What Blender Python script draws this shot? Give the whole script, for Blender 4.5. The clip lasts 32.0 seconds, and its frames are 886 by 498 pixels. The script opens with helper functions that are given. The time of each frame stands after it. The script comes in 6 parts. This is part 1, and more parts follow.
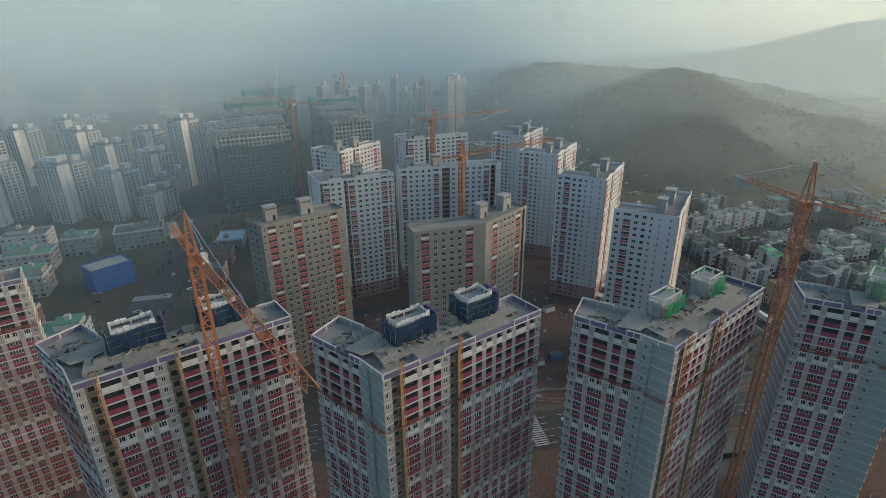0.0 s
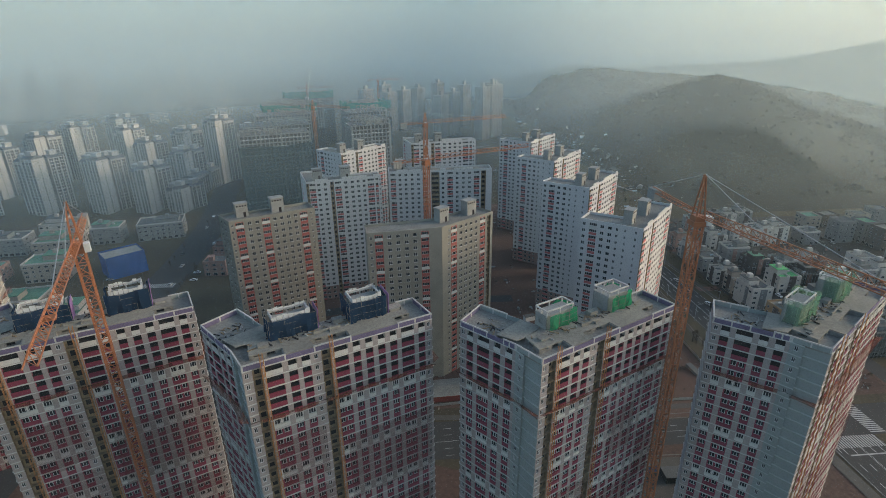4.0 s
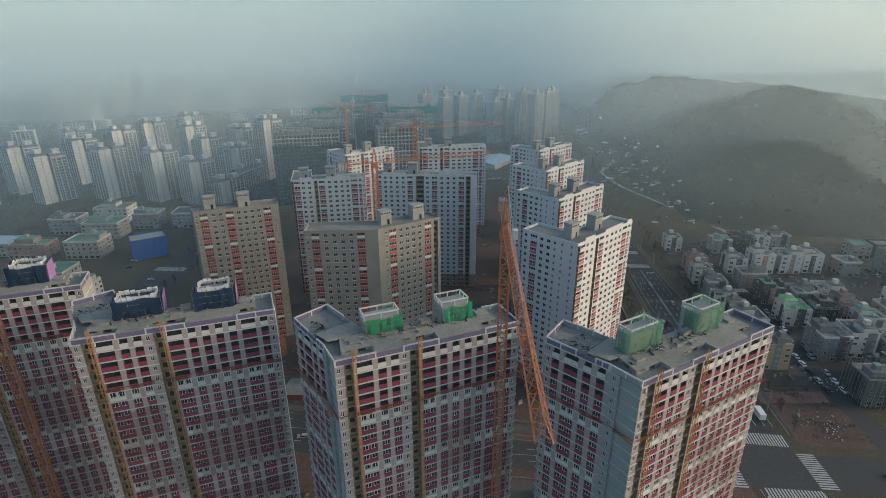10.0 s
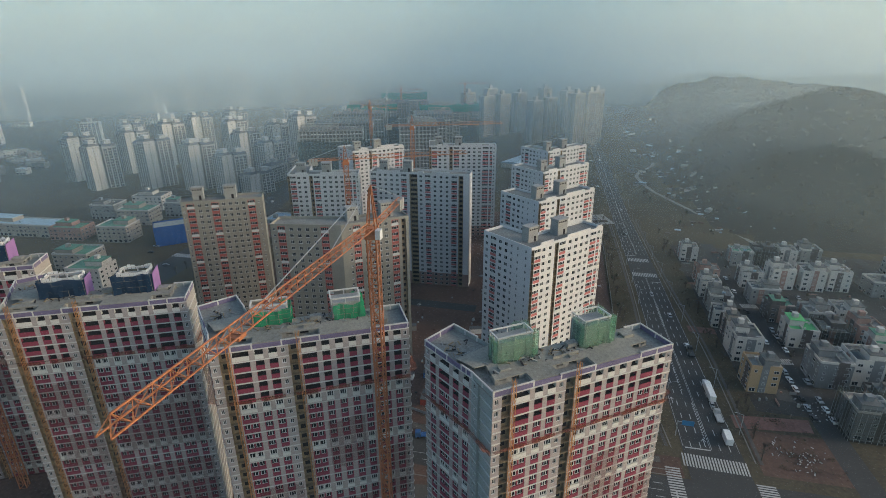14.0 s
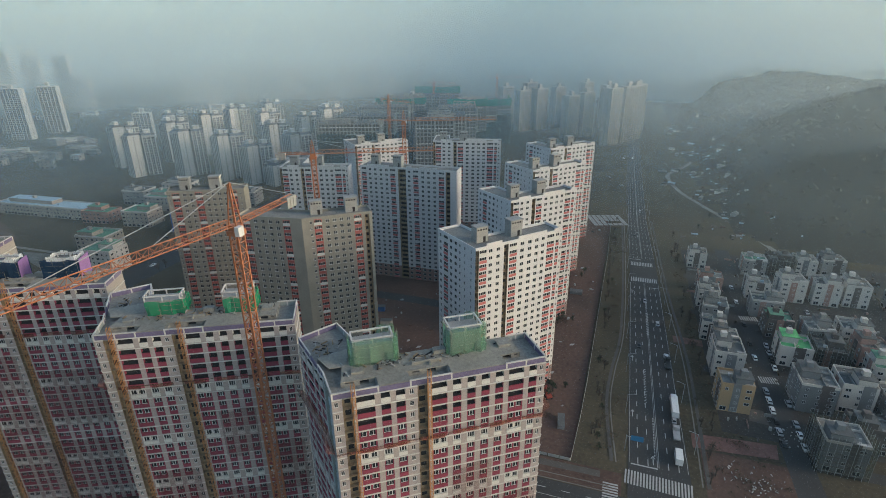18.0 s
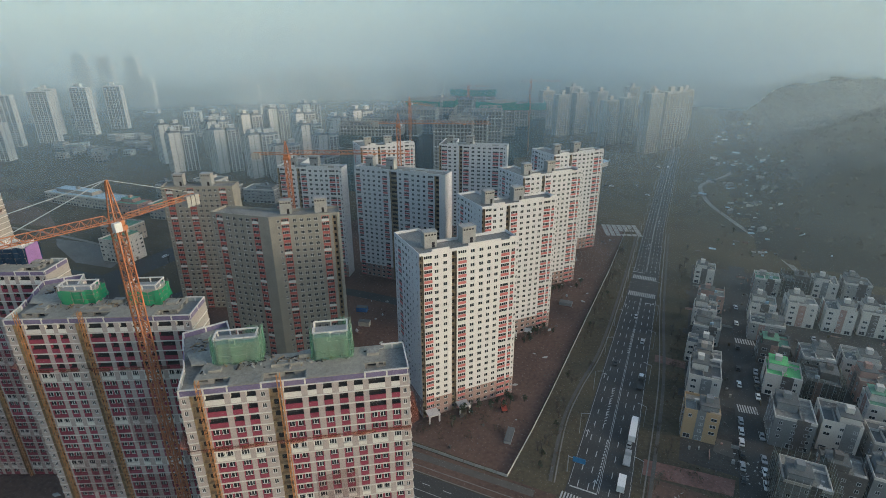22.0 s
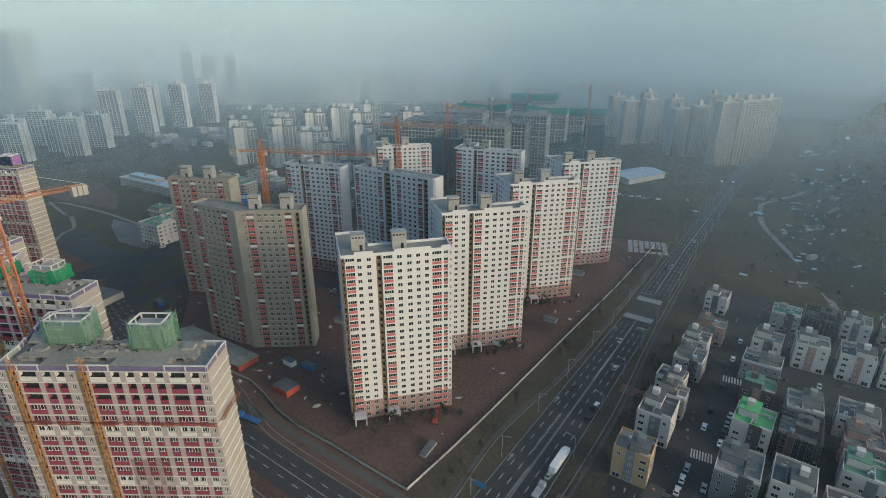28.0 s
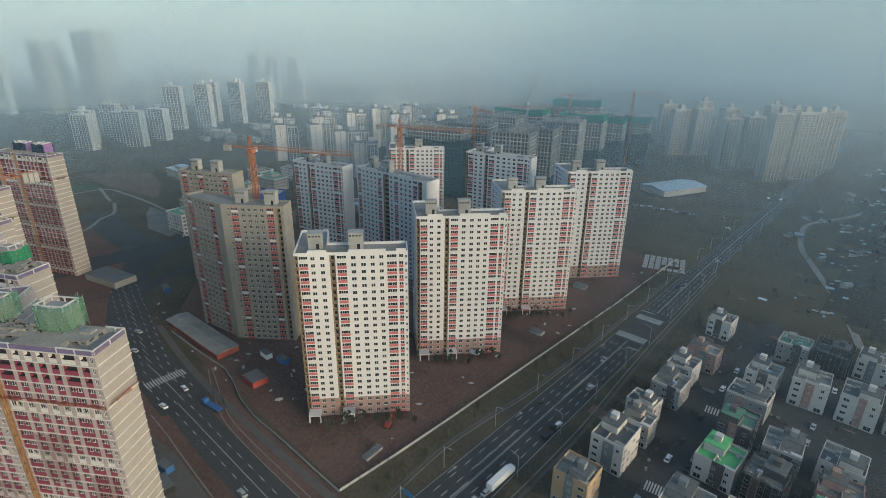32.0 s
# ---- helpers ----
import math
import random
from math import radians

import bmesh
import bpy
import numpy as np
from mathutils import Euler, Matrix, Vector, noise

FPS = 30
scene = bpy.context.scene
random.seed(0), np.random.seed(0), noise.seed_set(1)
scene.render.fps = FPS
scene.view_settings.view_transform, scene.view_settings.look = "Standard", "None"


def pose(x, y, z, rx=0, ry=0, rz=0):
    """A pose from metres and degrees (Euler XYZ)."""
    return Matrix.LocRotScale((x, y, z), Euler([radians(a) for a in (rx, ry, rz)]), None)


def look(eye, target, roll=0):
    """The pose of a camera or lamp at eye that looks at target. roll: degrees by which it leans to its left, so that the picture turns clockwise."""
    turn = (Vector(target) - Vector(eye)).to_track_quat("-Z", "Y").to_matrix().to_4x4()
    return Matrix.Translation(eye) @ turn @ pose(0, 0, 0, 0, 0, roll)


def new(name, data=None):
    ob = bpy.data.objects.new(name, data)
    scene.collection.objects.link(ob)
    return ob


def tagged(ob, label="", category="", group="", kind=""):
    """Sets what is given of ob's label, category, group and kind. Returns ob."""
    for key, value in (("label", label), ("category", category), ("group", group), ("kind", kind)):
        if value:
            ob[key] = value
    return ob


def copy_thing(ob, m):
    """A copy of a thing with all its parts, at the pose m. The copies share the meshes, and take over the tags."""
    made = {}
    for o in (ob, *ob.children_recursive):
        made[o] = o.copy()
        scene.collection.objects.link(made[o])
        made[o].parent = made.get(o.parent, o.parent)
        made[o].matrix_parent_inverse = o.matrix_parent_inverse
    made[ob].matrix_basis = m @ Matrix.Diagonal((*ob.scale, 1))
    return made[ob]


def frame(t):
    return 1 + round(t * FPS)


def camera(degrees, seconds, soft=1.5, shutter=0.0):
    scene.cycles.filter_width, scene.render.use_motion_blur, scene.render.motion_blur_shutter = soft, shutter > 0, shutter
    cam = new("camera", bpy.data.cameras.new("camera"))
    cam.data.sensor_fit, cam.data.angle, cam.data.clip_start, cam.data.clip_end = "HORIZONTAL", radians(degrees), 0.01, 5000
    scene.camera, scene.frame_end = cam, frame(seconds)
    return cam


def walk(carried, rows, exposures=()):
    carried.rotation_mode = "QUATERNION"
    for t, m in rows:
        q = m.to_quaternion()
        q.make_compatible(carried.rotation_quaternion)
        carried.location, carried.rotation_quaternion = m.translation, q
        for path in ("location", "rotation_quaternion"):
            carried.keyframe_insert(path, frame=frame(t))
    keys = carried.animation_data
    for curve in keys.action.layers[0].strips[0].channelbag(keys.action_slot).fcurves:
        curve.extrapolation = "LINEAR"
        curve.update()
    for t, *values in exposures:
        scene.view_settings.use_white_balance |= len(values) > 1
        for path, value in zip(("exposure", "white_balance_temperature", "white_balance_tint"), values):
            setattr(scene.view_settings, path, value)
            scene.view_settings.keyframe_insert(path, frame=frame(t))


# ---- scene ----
cam = camera(80.6, 32.0, soft=0.75)
METRES, EYE, TILT, LEAN, TURN = 316.0, 140.5, 0.0, 0.0, -10.9
ROWS = [
    (0.0, 0.0, 0.0, 0.0, -0.25, -22.31, 0.62),
    (0.5, 0.0157, -0.0007, -0.0001, 0.5, -22.18, 0.6),
    (1.0, 0.0316, -0.0012, -0.0001, 1.28, -22.19, 0.62),
    (1.5, 0.0474, -0.0015, -0.0004, 2.14, -22.08, 0.66),
    (2.0, 0.0631, -0.0012, -0.0004, 2.88, -21.94, 0.63),
    (2.5, 0.0788, -0.0007, -0.0004, 3.7, -21.95, 0.58),
    (3.0, 0.0946, 0.0001, -0.0007, 4.56, -21.86, 0.57),
    (3.5, 0.1103, 0.001, -0.0009, 5.4, -21.85, 0.55),
    (5.5, 0.1747, 0.0062, -0.0022, 8.84, -21.22, 0.64),
    (6.0, 0.19, 0.0083, -0.0019, 9.42, -21.25, 0.58),
    (6.5, 0.2054, 0.0107, -0.002, 10.33, -21.1, 0.52),
    (7.0, 0.2208, 0.0136, -0.002, 11.34, -21.17, 0.49),
    (7.5, 0.2362, 0.0167, -0.002, 12.21, -21.14, 0.46),
    (8.0, 0.2514, 0.0197, -0.002, 12.68, -21.06, 0.42),
    (8.5, 0.2667, 0.0234, -0.0022, 13.28, -21.1, 0.4),
    (9.0, 0.282, 0.0277, -0.0019, 14.29, -21.18, 0.4),
    (9.5, 0.2972, 0.0314, -0.0026, 15.25, -21.1, 0.34),
    (10.0, 0.3122, 0.0356, -0.0027, 16.16, -21.1, 0.3),
    (10.5, 0.3269, 0.0402, -0.0027, 17.03, -21.02, 0.23),
    (11.0, 0.3415, 0.0449, -0.0029, 17.91, -21.0, 0.17),
    (11.5, 0.3561, 0.05, -0.0029, 18.84, -21.11, 0.1),
    (12.0, 0.3708, 0.0554, -0.0032, 19.66, -21.01, 0.06),
    (12.5, 0.3856, 0.0612, -0.0033, 20.5, -21.18, 0.05),
    (13.0, 0.4007, 0.0672, -0.0035, 21.38, -21.09, 0.1),
    (13.5, 0.4159, 0.0739, -0.0034, 22.33, -21.28, 0.17),
    (14.0, 0.4309, 0.0806, -0.0035, 23.12, -21.21, 0.27),
    (14.5, 0.4454, 0.0875, -0.0035, 23.84, -21.34, 0.35),
    (16.5, 0.5004, 0.1191, -0.0015, 27.31, -21.87, 0.32),
    (17.0, 0.5144, 0.1269, -0.0015, 28.03, -21.92, 0.39),
    (17.5, 0.528, 0.1349, -0.0013, 28.69, -21.94, 0.42),
    (18.0, 0.5416, 0.1432, -0.0012, 29.47, -21.88, 0.43),
    (18.5, 0.5552, 0.1519, -0.0011, 30.47, -21.95, 0.51),
    (19.0, 0.5679, 0.16, -0.0012, 31.28, -21.83, 0.57),
    (19.5, 0.581, 0.1689, -0.0014, 31.96, -21.74, 0.56),
    (20.0, 0.5937, 0.1782, -0.0015, 32.81, -21.76, 0.53),
    (20.5, 0.6061, 0.1874, -0.0017, 33.62, -21.71, 0.5),
    (21.0, 0.6185, 0.1967, -0.0017, 34.45, -21.59, 0.46),
    (21.5, 0.6307, 0.2065, -0.0017, 35.19, -21.54, 0.41),
    (22.0, 0.6426, 0.2162, -0.0018, 35.99, -21.54, 0.37),
    (22.5, 0.6545, 0.2262, -0.0019, 36.92, -21.55, 0.33),
    (23.0, 0.6659, 0.2362, -0.002, 37.92, -21.48, 0.3),
    (23.5, 0.6772, 0.2465, -0.0021, 39.01, -21.36, 0.24),
    (24.0, 0.6885, 0.2568, -0.0019, 39.74, -21.39, 0.21),
    (24.5, 0.6996, 0.2674, -0.002, 40.55, -21.34, 0.16),
    (25.0, 0.7105, 0.2781, -0.002, 41.35, -21.28, 0.14),
    (25.5, 0.7212, 0.2891, -0.0018, 42.02, -21.29, 0.08),
    (27.5, 0.7645, 0.3355, -0.0017, 45.61, -21.21, 0.14),
    (28.0, 0.7744, 0.3473, -0.0017, 46.49, -21.28, 0.1),
    (28.5, 0.784, 0.3592, -0.0019, 47.13, -21.14, 0.06),
    (29.0, 0.7934, 0.3712, -0.0021, 48.02, -21.17, -0.02),
    (29.5, 0.8026, 0.3832, -0.002, 49.01, -21.14, -0.06),
    (30.0, 0.8114, 0.3953, -0.002, 50.25, -21.2, -0.17),
    (30.5, 0.82, 0.4073, -0.0018, 50.98, -21.05, -0.27),
    (31.0, 0.8281, 0.4194, -0.0018, 51.78, -21.13, -0.41),
    (31.5, 0.8364, 0.4316, -0.0018, 52.77, -21.08, -0.54),
    (32.0, 0.8442, 0.4436, -0.002, 53.6, -21.0, -0.69),
]
walk(cam, [(t, pose(0, 0, EYE, TILT, LEAN, TURN) @ pose(METRES * x, METRES * y, METRES * z, 90 + pitch, roll, yaw)) for t, x, y, z, yaw, pitch, roll in ROWS],
     exposures=[(0.0, 0.33, 7050, 3), (14.0, 0.36, 6900, 2), (32.0, 0.37, 6750, 0)])

# ---- world, sun, exposure ----
SUN_AZ, SUN_EL = 4.0, 17.0          # degrees, from +x towards +y; height over the horizon
world = bpy.data.worlds.new("dawn_sky")
scene.world = world
world.use_nodes = True
wn = world.node_tree
sky = wn.nodes.new("ShaderNodeTexSky")
sky.sky_type, sky.sun_disc = "NISHITA", False
sky.sun_elevation, sky.sun_rotation = radians(SUN_EL), radians(90 - SUN_AZ)
sky.air_density, sky.dust_density, sky.ozone_density, sky.altitude = 1.0, 2.0, 2.0, 100
wn.links.new(sky.outputs[0], wn.nodes["Background"].inputs[0])
wn.nodes["Background"].inputs[1].default_value = 0.215
sun = new("sun", bpy.data.lights.new("sun", "SUN"))
sun.data.energy, sun.data.angle, sun.data.color = 1.36, radians(10), (1.0, 0.775, 0.625)
sx, sy = math.cos(radians(SUN_AZ)), math.sin(radians(SUN_AZ))
sun.matrix_world = look((sx * 900, sy * 900, 900 * math.tan(radians(SUN_EL))), (0, 0, 0))


# ---- materials ----
def mat(name, col, rough=0.85, var=0.18, scale=0.6, fine=6.0, bump=0.0, metal=0.0, island=0.0):
    m = bpy.data.materials.new(name)
    m.use_nodes = True
    nt = m.node_tree
    b = nt.nodes["Principled BSDF"]
    b.inputs["Roughness"].default_value, b.inputs["Metallic"].default_value = rough, metal
    b.inputs["Specular IOR Level"].default_value = 0.3
    tc = nt.nodes.new("ShaderNodeTexCoord")
    n1, n2 = nt.nodes.new("ShaderNodeTexNoise"), nt.nodes.new("ShaderNodeTexNoise")
    n1.inputs["Scale"].default_value, n1.inputs["Detail"].default_value = scale, 5
    n2.inputs["Scale"].default_value, n2.inputs["Detail"].default_value = fine, 3
    for n in (n1, n2):
        nt.links.new(tc.outputs["Object"], n.inputs["Vector"])
    mix = nt.nodes.new("ShaderNodeMath")
    mix.operation = "ADD"
    nt.links.new(n1.outputs[0], mix.inputs[0])
    nt.links.new(n2.outputs[0], mix.inputs[1])
    src = mix.outputs[0]
    if island:
        geo, mul, add = nt.nodes.new("ShaderNodeNewGeometry"), nt.nodes.new("ShaderNodeMath"), nt.nodes.new("ShaderNodeMath")
        mul.operation, add.operation = "MULTIPLY_ADD", "ADD"
        nt.links.new(geo.outputs["Random Per Island"], mul.inputs[0])
        mul.inputs[1].default_value, mul.inputs[2].default_value = island, -island / 2
        nt.links.new(src, add.inputs[0])
        nt.links.new(mul.outputs[0], add.inputs[1])
        src = add.outputs[0]
    ramp = nt.nodes.new("ShaderNodeValToRGB")
    mr = nt.nodes.new("ShaderNodeMapRange")
    mr.inputs["From Min"].default_value, mr.inputs["From Max"].default_value = 0.6, 1.4
    nt.links.new(src, mr.inputs["Value"])
    nt.links.new(mr.outputs[0], ramp.inputs[0])
    ramp.color_ramp.elements[0].position, ramp.color_ramp.elements[1].position = 0.0, 1.0
    ramp.color_ramp.elements[0].color = (*[c * (1 - var) for c in col], 1)
    ramp.color_ramp.elements[1].color = (*[min(1, c * (1 + var)) for c in col], 1)
    nt.links.new(ramp.outputs[0], b.inputs["Base Color"])
    if bump:
        bp = nt.nodes.new("ShaderNodeBump")
        bp.inputs["Strength"].default_value = bump
        nt.links.new(n2.outputs[0], bp.inputs["Height"])
        nt.links.new(bp.outputs[0], b.inputs["Normal"])
    return m


def veil(name, col, cover, through_part=0.5):
    """A cloth or haze sheet that lets part of the light through."""
    m = bpy.data.materials.new(name)
    m.use_nodes = True
    nt = m.node_tree
    nt.nodes.remove(nt.nodes["Principled BSDF"])
    out = nt.nodes["Material Output"]
    tr, df, tl = nt.nodes.new("ShaderNodeBsdfTransparent"), nt.nodes.new("ShaderNodeBsdfDiffuse"), nt.nodes.new("ShaderNodeBsdfTranslucent")
    df.inputs[0].default_value = tl.inputs[0].default_value = (*col, 1)
    half, mix = nt.nodes.new("ShaderNodeMixShader"), nt.nodes.new("ShaderNodeMixShader")
    nt.links.new(df.outputs[0], half.inputs[1])
    nt.links.new(tl.outputs[0], half.inputs[2])
    half.inputs[0].default_value = through_part
    nt.links.new(tr.outputs[0], mix.inputs[1])
    nt.links.new(half.outputs[0], mix.inputs[2])
    mix.inputs[0].default_value = cover
    nt.links.new(mix.outputs[0], out.inputs[0])
    return m, mix


CONC = mat("bare_concrete", (0.26, 0.26, 0.25), 0.9, 0.22, 0.25, 3, 0.1)
ROSE = mat("dusty_red_wall_paint", (0.31, 0.095, 0.085), 0.85, 0.2, 0.3, 3, island=0.3)
OLIVE = mat("olive_grey_render", (0.235, 0.225, 0.195), 0.9, 0.2, 0.2, 3)
UPPER = mat("smooth_pale_deck_screed", (0.225, 0.212, 0.182), 0.92, 0.3, 0.12, 1.4, 0.1)
DECK = mat("roof_deck_concrete", (0.195, 0.19, 0.172), 0.92, 0.45, 0.14, 1.6, 0.1)
TAUPE = mat("taupe_render", (0.215, 0.195, 0.172), 0.9, 0.2, 0.2, 3)
WHITE = mat("white_facade_paint", (0.505, 0.50, 0.50), 0.8, 0.07, 0.15, 2)
PANEL = mat("pale_lilac_facade_render", (0.298, 0.262, 0.255), 0.85, 0.14, 0.12, 2)
CREAM = mat("cream_end_wall_render", (0.285, 0.262, 0.238), 0.85, 0.12, 0.12, 2)
CHALK = mat("chalky_joint_render", (0.52, 0.49, 0.45), 0.85, 0.1, 0.3, 2)
BLUEJ = mat("pale_joint_render", (0.36, 0.39, 0.385), 0.85, 0.1, 0.15, 2)
BLUEW = mat("pale_grey_blue_panel", (0.245, 0.275, 0.27), 0.85, 0.1, 0.15, 2)
LEDGE = mat("white_concrete_ledge", (0.45, 0.435, 0.42), 0.85, 0.12, 0.3, 3)
MAROON = mat("maroon_balcony_panel", (0.185, 0.033, 0.058), 0.7, 0.2, 0.4, 3, island=0.5)
BASEP = mat("pinkish_brown_base_render", (0.26, 0.178, 0.158), 0.9, 0.2, 0.2, 3)
SALMON = mat("salmon_red_balcony_panel", (0.385, 0.12, 0.118), 0.7, 0.2, 0.4, 3, island=0.4)
PALEP = mat("white_balcony_panel", (0.49, 0.485, 0.465), 0.75, 0.1, 0.4, 3)
PURPLE = mat("violet_parapet_sheet", (0.125, 0.105, 0.18), 0.7, 0.3, 0.3, 2)
BROWN = mat("ochre_scaffold_recess", (0.22, 0.165, 0.105), 0.9, 0.4, 0.5, 4)
# near black: shade inside openings put into the colour; also colours roof rubble
DARK = mat("near_black_shade_and_rubble", (0.022, 0.020, 0.022), 0.95, 0.3, 0.5, 3)
GLASS = mat("dark_window_glass", (0.02, 0.025, 0.03), 0.15, 0.4, 0.5, 3, island=0.8)
FRAME = mat("white_window_frame", (0.50, 0.51, 0.51), 0.6, 0.1, 1, 5)
HOIST = mat("ochre_hoist_steel", (0.36, 0.17, 0.065), 0.6, 0.3, 0.6, 4)
ORANGE = mat("orange_crane_steel", (0.32, 0.12, 0.055), 0.55, 0.25, 0.6, 4)
STEELG = mat("grey_steel", (0.30, 0.31, 0.32), 0.5, 0.2, 0.8, 5, metal=0.4)
ASPHALT = mat("dark_asphalt", (0.043, 0.043, 0.043), 0.85, 0.22, 0.05, 1.2)
LINE = mat("white_road_paint", (0.36, 0.36, 0.35), 0.8, 0.2, 1.0, 6)
SOIL = mat("brown_site_soil", (0.092, 0.055, 0.043), 0.95, 0.45, 0.035, 0.7, 0.3)
GRASS = mat("dry_winter_grass", (0.062, 0.051, 0.032), 0.95, 0.5, 0.03, 0.8, 0.3)
PAVE = mat("grey_paving", (0.085, 0.078, 0.070), 0.9, 0.2, 0.3, 3)
WOOD = mat("dark_leafless_woodland", (0.030, 0.031, 0.026), 0.97, 0.3, 0.02, 0.25, 0.6)
GREENNET, _ = veil("green_debris_net", (0.03, 0.33, 0.16), 0.72)
PALENET, _ = veil("pale_green_debris_net", (0.16, 0.36, 0.23), 0.5)
BLUENET, _ = veil("blue_tarpaulin", (0.018, 0.045, 0.095), 0.88)
REDNET, _ = veil("red_safety_net", (0.44, 0.16, 0.11), 0.58)
PINKNET, _ = veil("faded_pink_safety_net", (0.25, 0.10, 0.09), 0.25)
CROWN = mat("white_plastic_sheeting", (0.55, 0.56, 0.56), 0.6, 0.15, 0.8, 4, 0.2)
VIOLET = mat("violet_plastic_sheet", (0.24, 0.13, 0.30), 0.7, 0.2, 0.4, 3)


# ---- building helpers ----
class Geo:
    """Collects quads with a material slot each."""

    def __init__(self):
        self.v, self.f, self.m = [], [], []

    def quad(self, a, b, c, d, m=0):
        i = len(self.v)
        self.v += [a, b, c, d]
        self.f.append((i, i + 1, i + 2, i + 3))
        self.m.append(m)

    def hexa(self, lo, hi, m=0):
        """lo, hi: four corners each, anticlockwise from above."""
        i = len(self.v)
        self.v += list(lo) + list(hi)
        self.f += [(i + 3, i + 2, i + 1, i), (i + 4, i + 5, i + 6, i + 7)] + [(i + k, i + (k + 1) % 4, i + 4 + (k + 1) % 4, i + 4 + k) for k in range(4)]
        self.m += [m] * 6

    def box(self, x0, y0, z0, x1, y1, z1, m=0):
        p = [(x0, y0), (x1, y0), (x1, y1), (x0, y1)]
        self.hexa([(*q, z0) for q in p], [(*q, z1) for q in p], m)

    def bar(self, a, b, w, m=0):
        """A square bar from a to b."""
        a, b = Vector(a), Vector(b)
        d = (b - a).normalized()
        s = d.cross(Vector((0, 0, 1)) if abs(d.z) < 0.9 else Vector((1, 0, 0))).normalized() * w / 2
        u = d.cross(s).normalized() * w / 2
        c = [s + u, u - s, -s - u, s - u]
        self.hexa([tuple(a + k) for k in c], [tuple(b + k) for k in c], m)

    def prism(self, poly, z0, z1, m=0, top=None):
        """poly anticlockwise."""
        n, i = len(poly), len(self.v)
        self.v += [(*p, z0) for p in poly] + [(*p, z1) for p in poly]
        self.f += [(i + k, i + (k + 1) % n, i + n + (k + 1) % n, i + n + k) for k in range(n)] + [tuple(range(i + n, i + 2 * n)), tuple(reversed(range(i, i + n)))]
        self.m += [m] * n + [m if top is None else top, m]

    def mesh(self, name, mats, weld=False):
        me = bpy.data.meshes.new(name)
        if weld:
            seen, back, vs = {}, [], []
            for p in self.v:
                key = (round(p[0], 3), round(p[1], 3), round(p[2], 3))
                if key not in seen:
                    seen[key] = len(vs)
                    vs.append(p)
                back.append(seen[key])
            self.v, self.f = vs, [tuple(back[i] for i in q) for q in self.f]
        me.from_pydata(self.v, [], self.f)
        for k in mats:
            me.materials.append(k)
        me.polygons.foreach_set("material_index", self.m)
        me.update()
        return me


def part(name, geo, mats, parent, label="", at=None):
    ob = new(name, geo.mesh(name, mats if isinstance(mats, (list, tuple)) else [mats], name == "facade_wall") if isinstance(geo, Geo) else geo)
    ob.parent = parent
    if at is not None:
        ob.matrix_basis = at
    return tagged(ob, label)


def thing(name, x, y, z, turn, label, category, group="", kind=""):
    ob = new(name)
    ob.matrix_basis = pose(x, y, z, 0, 0, turn)
    return tagged(ob, label, category, group, kind)


def solo(name, geo, mats, label, category, kind="", group=""):
    return tagged(new(name, geo.mesh(name, mats if isinstance(mats, (list, tuple)) else [mats])), label, category, group, kind)


def window_mesh(w, h, lights, balcony=False):
    """Frame with mullions and dark panes; x along the wall, y inwards, z up from the sill."""
    g = Geo()
    t, d = 0.09, 0.10
    g.box(0, 0, 0, w, d, t, 0), g.box(0, 0, h - t, w, d, h, 0)
    for k in range(lights + 1):
        x = k * (w - t) / lights
        g.box(x, 0.005, t, x + t, d, h - t, 0)
    g.quad((0, d * 0.6, 0), (w, d * 0.6, 0), (w, d * 0.6, h), (0, d * 0.6, h), 1)
    return g.mesh("window", [FRAME, GLASS])


WINDOWS = {}


def window_for(w, h, lights):
    key = (round(w, 2), round(h, 2), lights)
    if key not in WINDOWS:
        WINDOWS[key] = window_mesh(w, h, lights)
    return WINDOWS[key]


def face_dir(a, b):
    d = Vector((b[0] - a[0], b[1] - a[1]))
    return d.length, d.normalized()


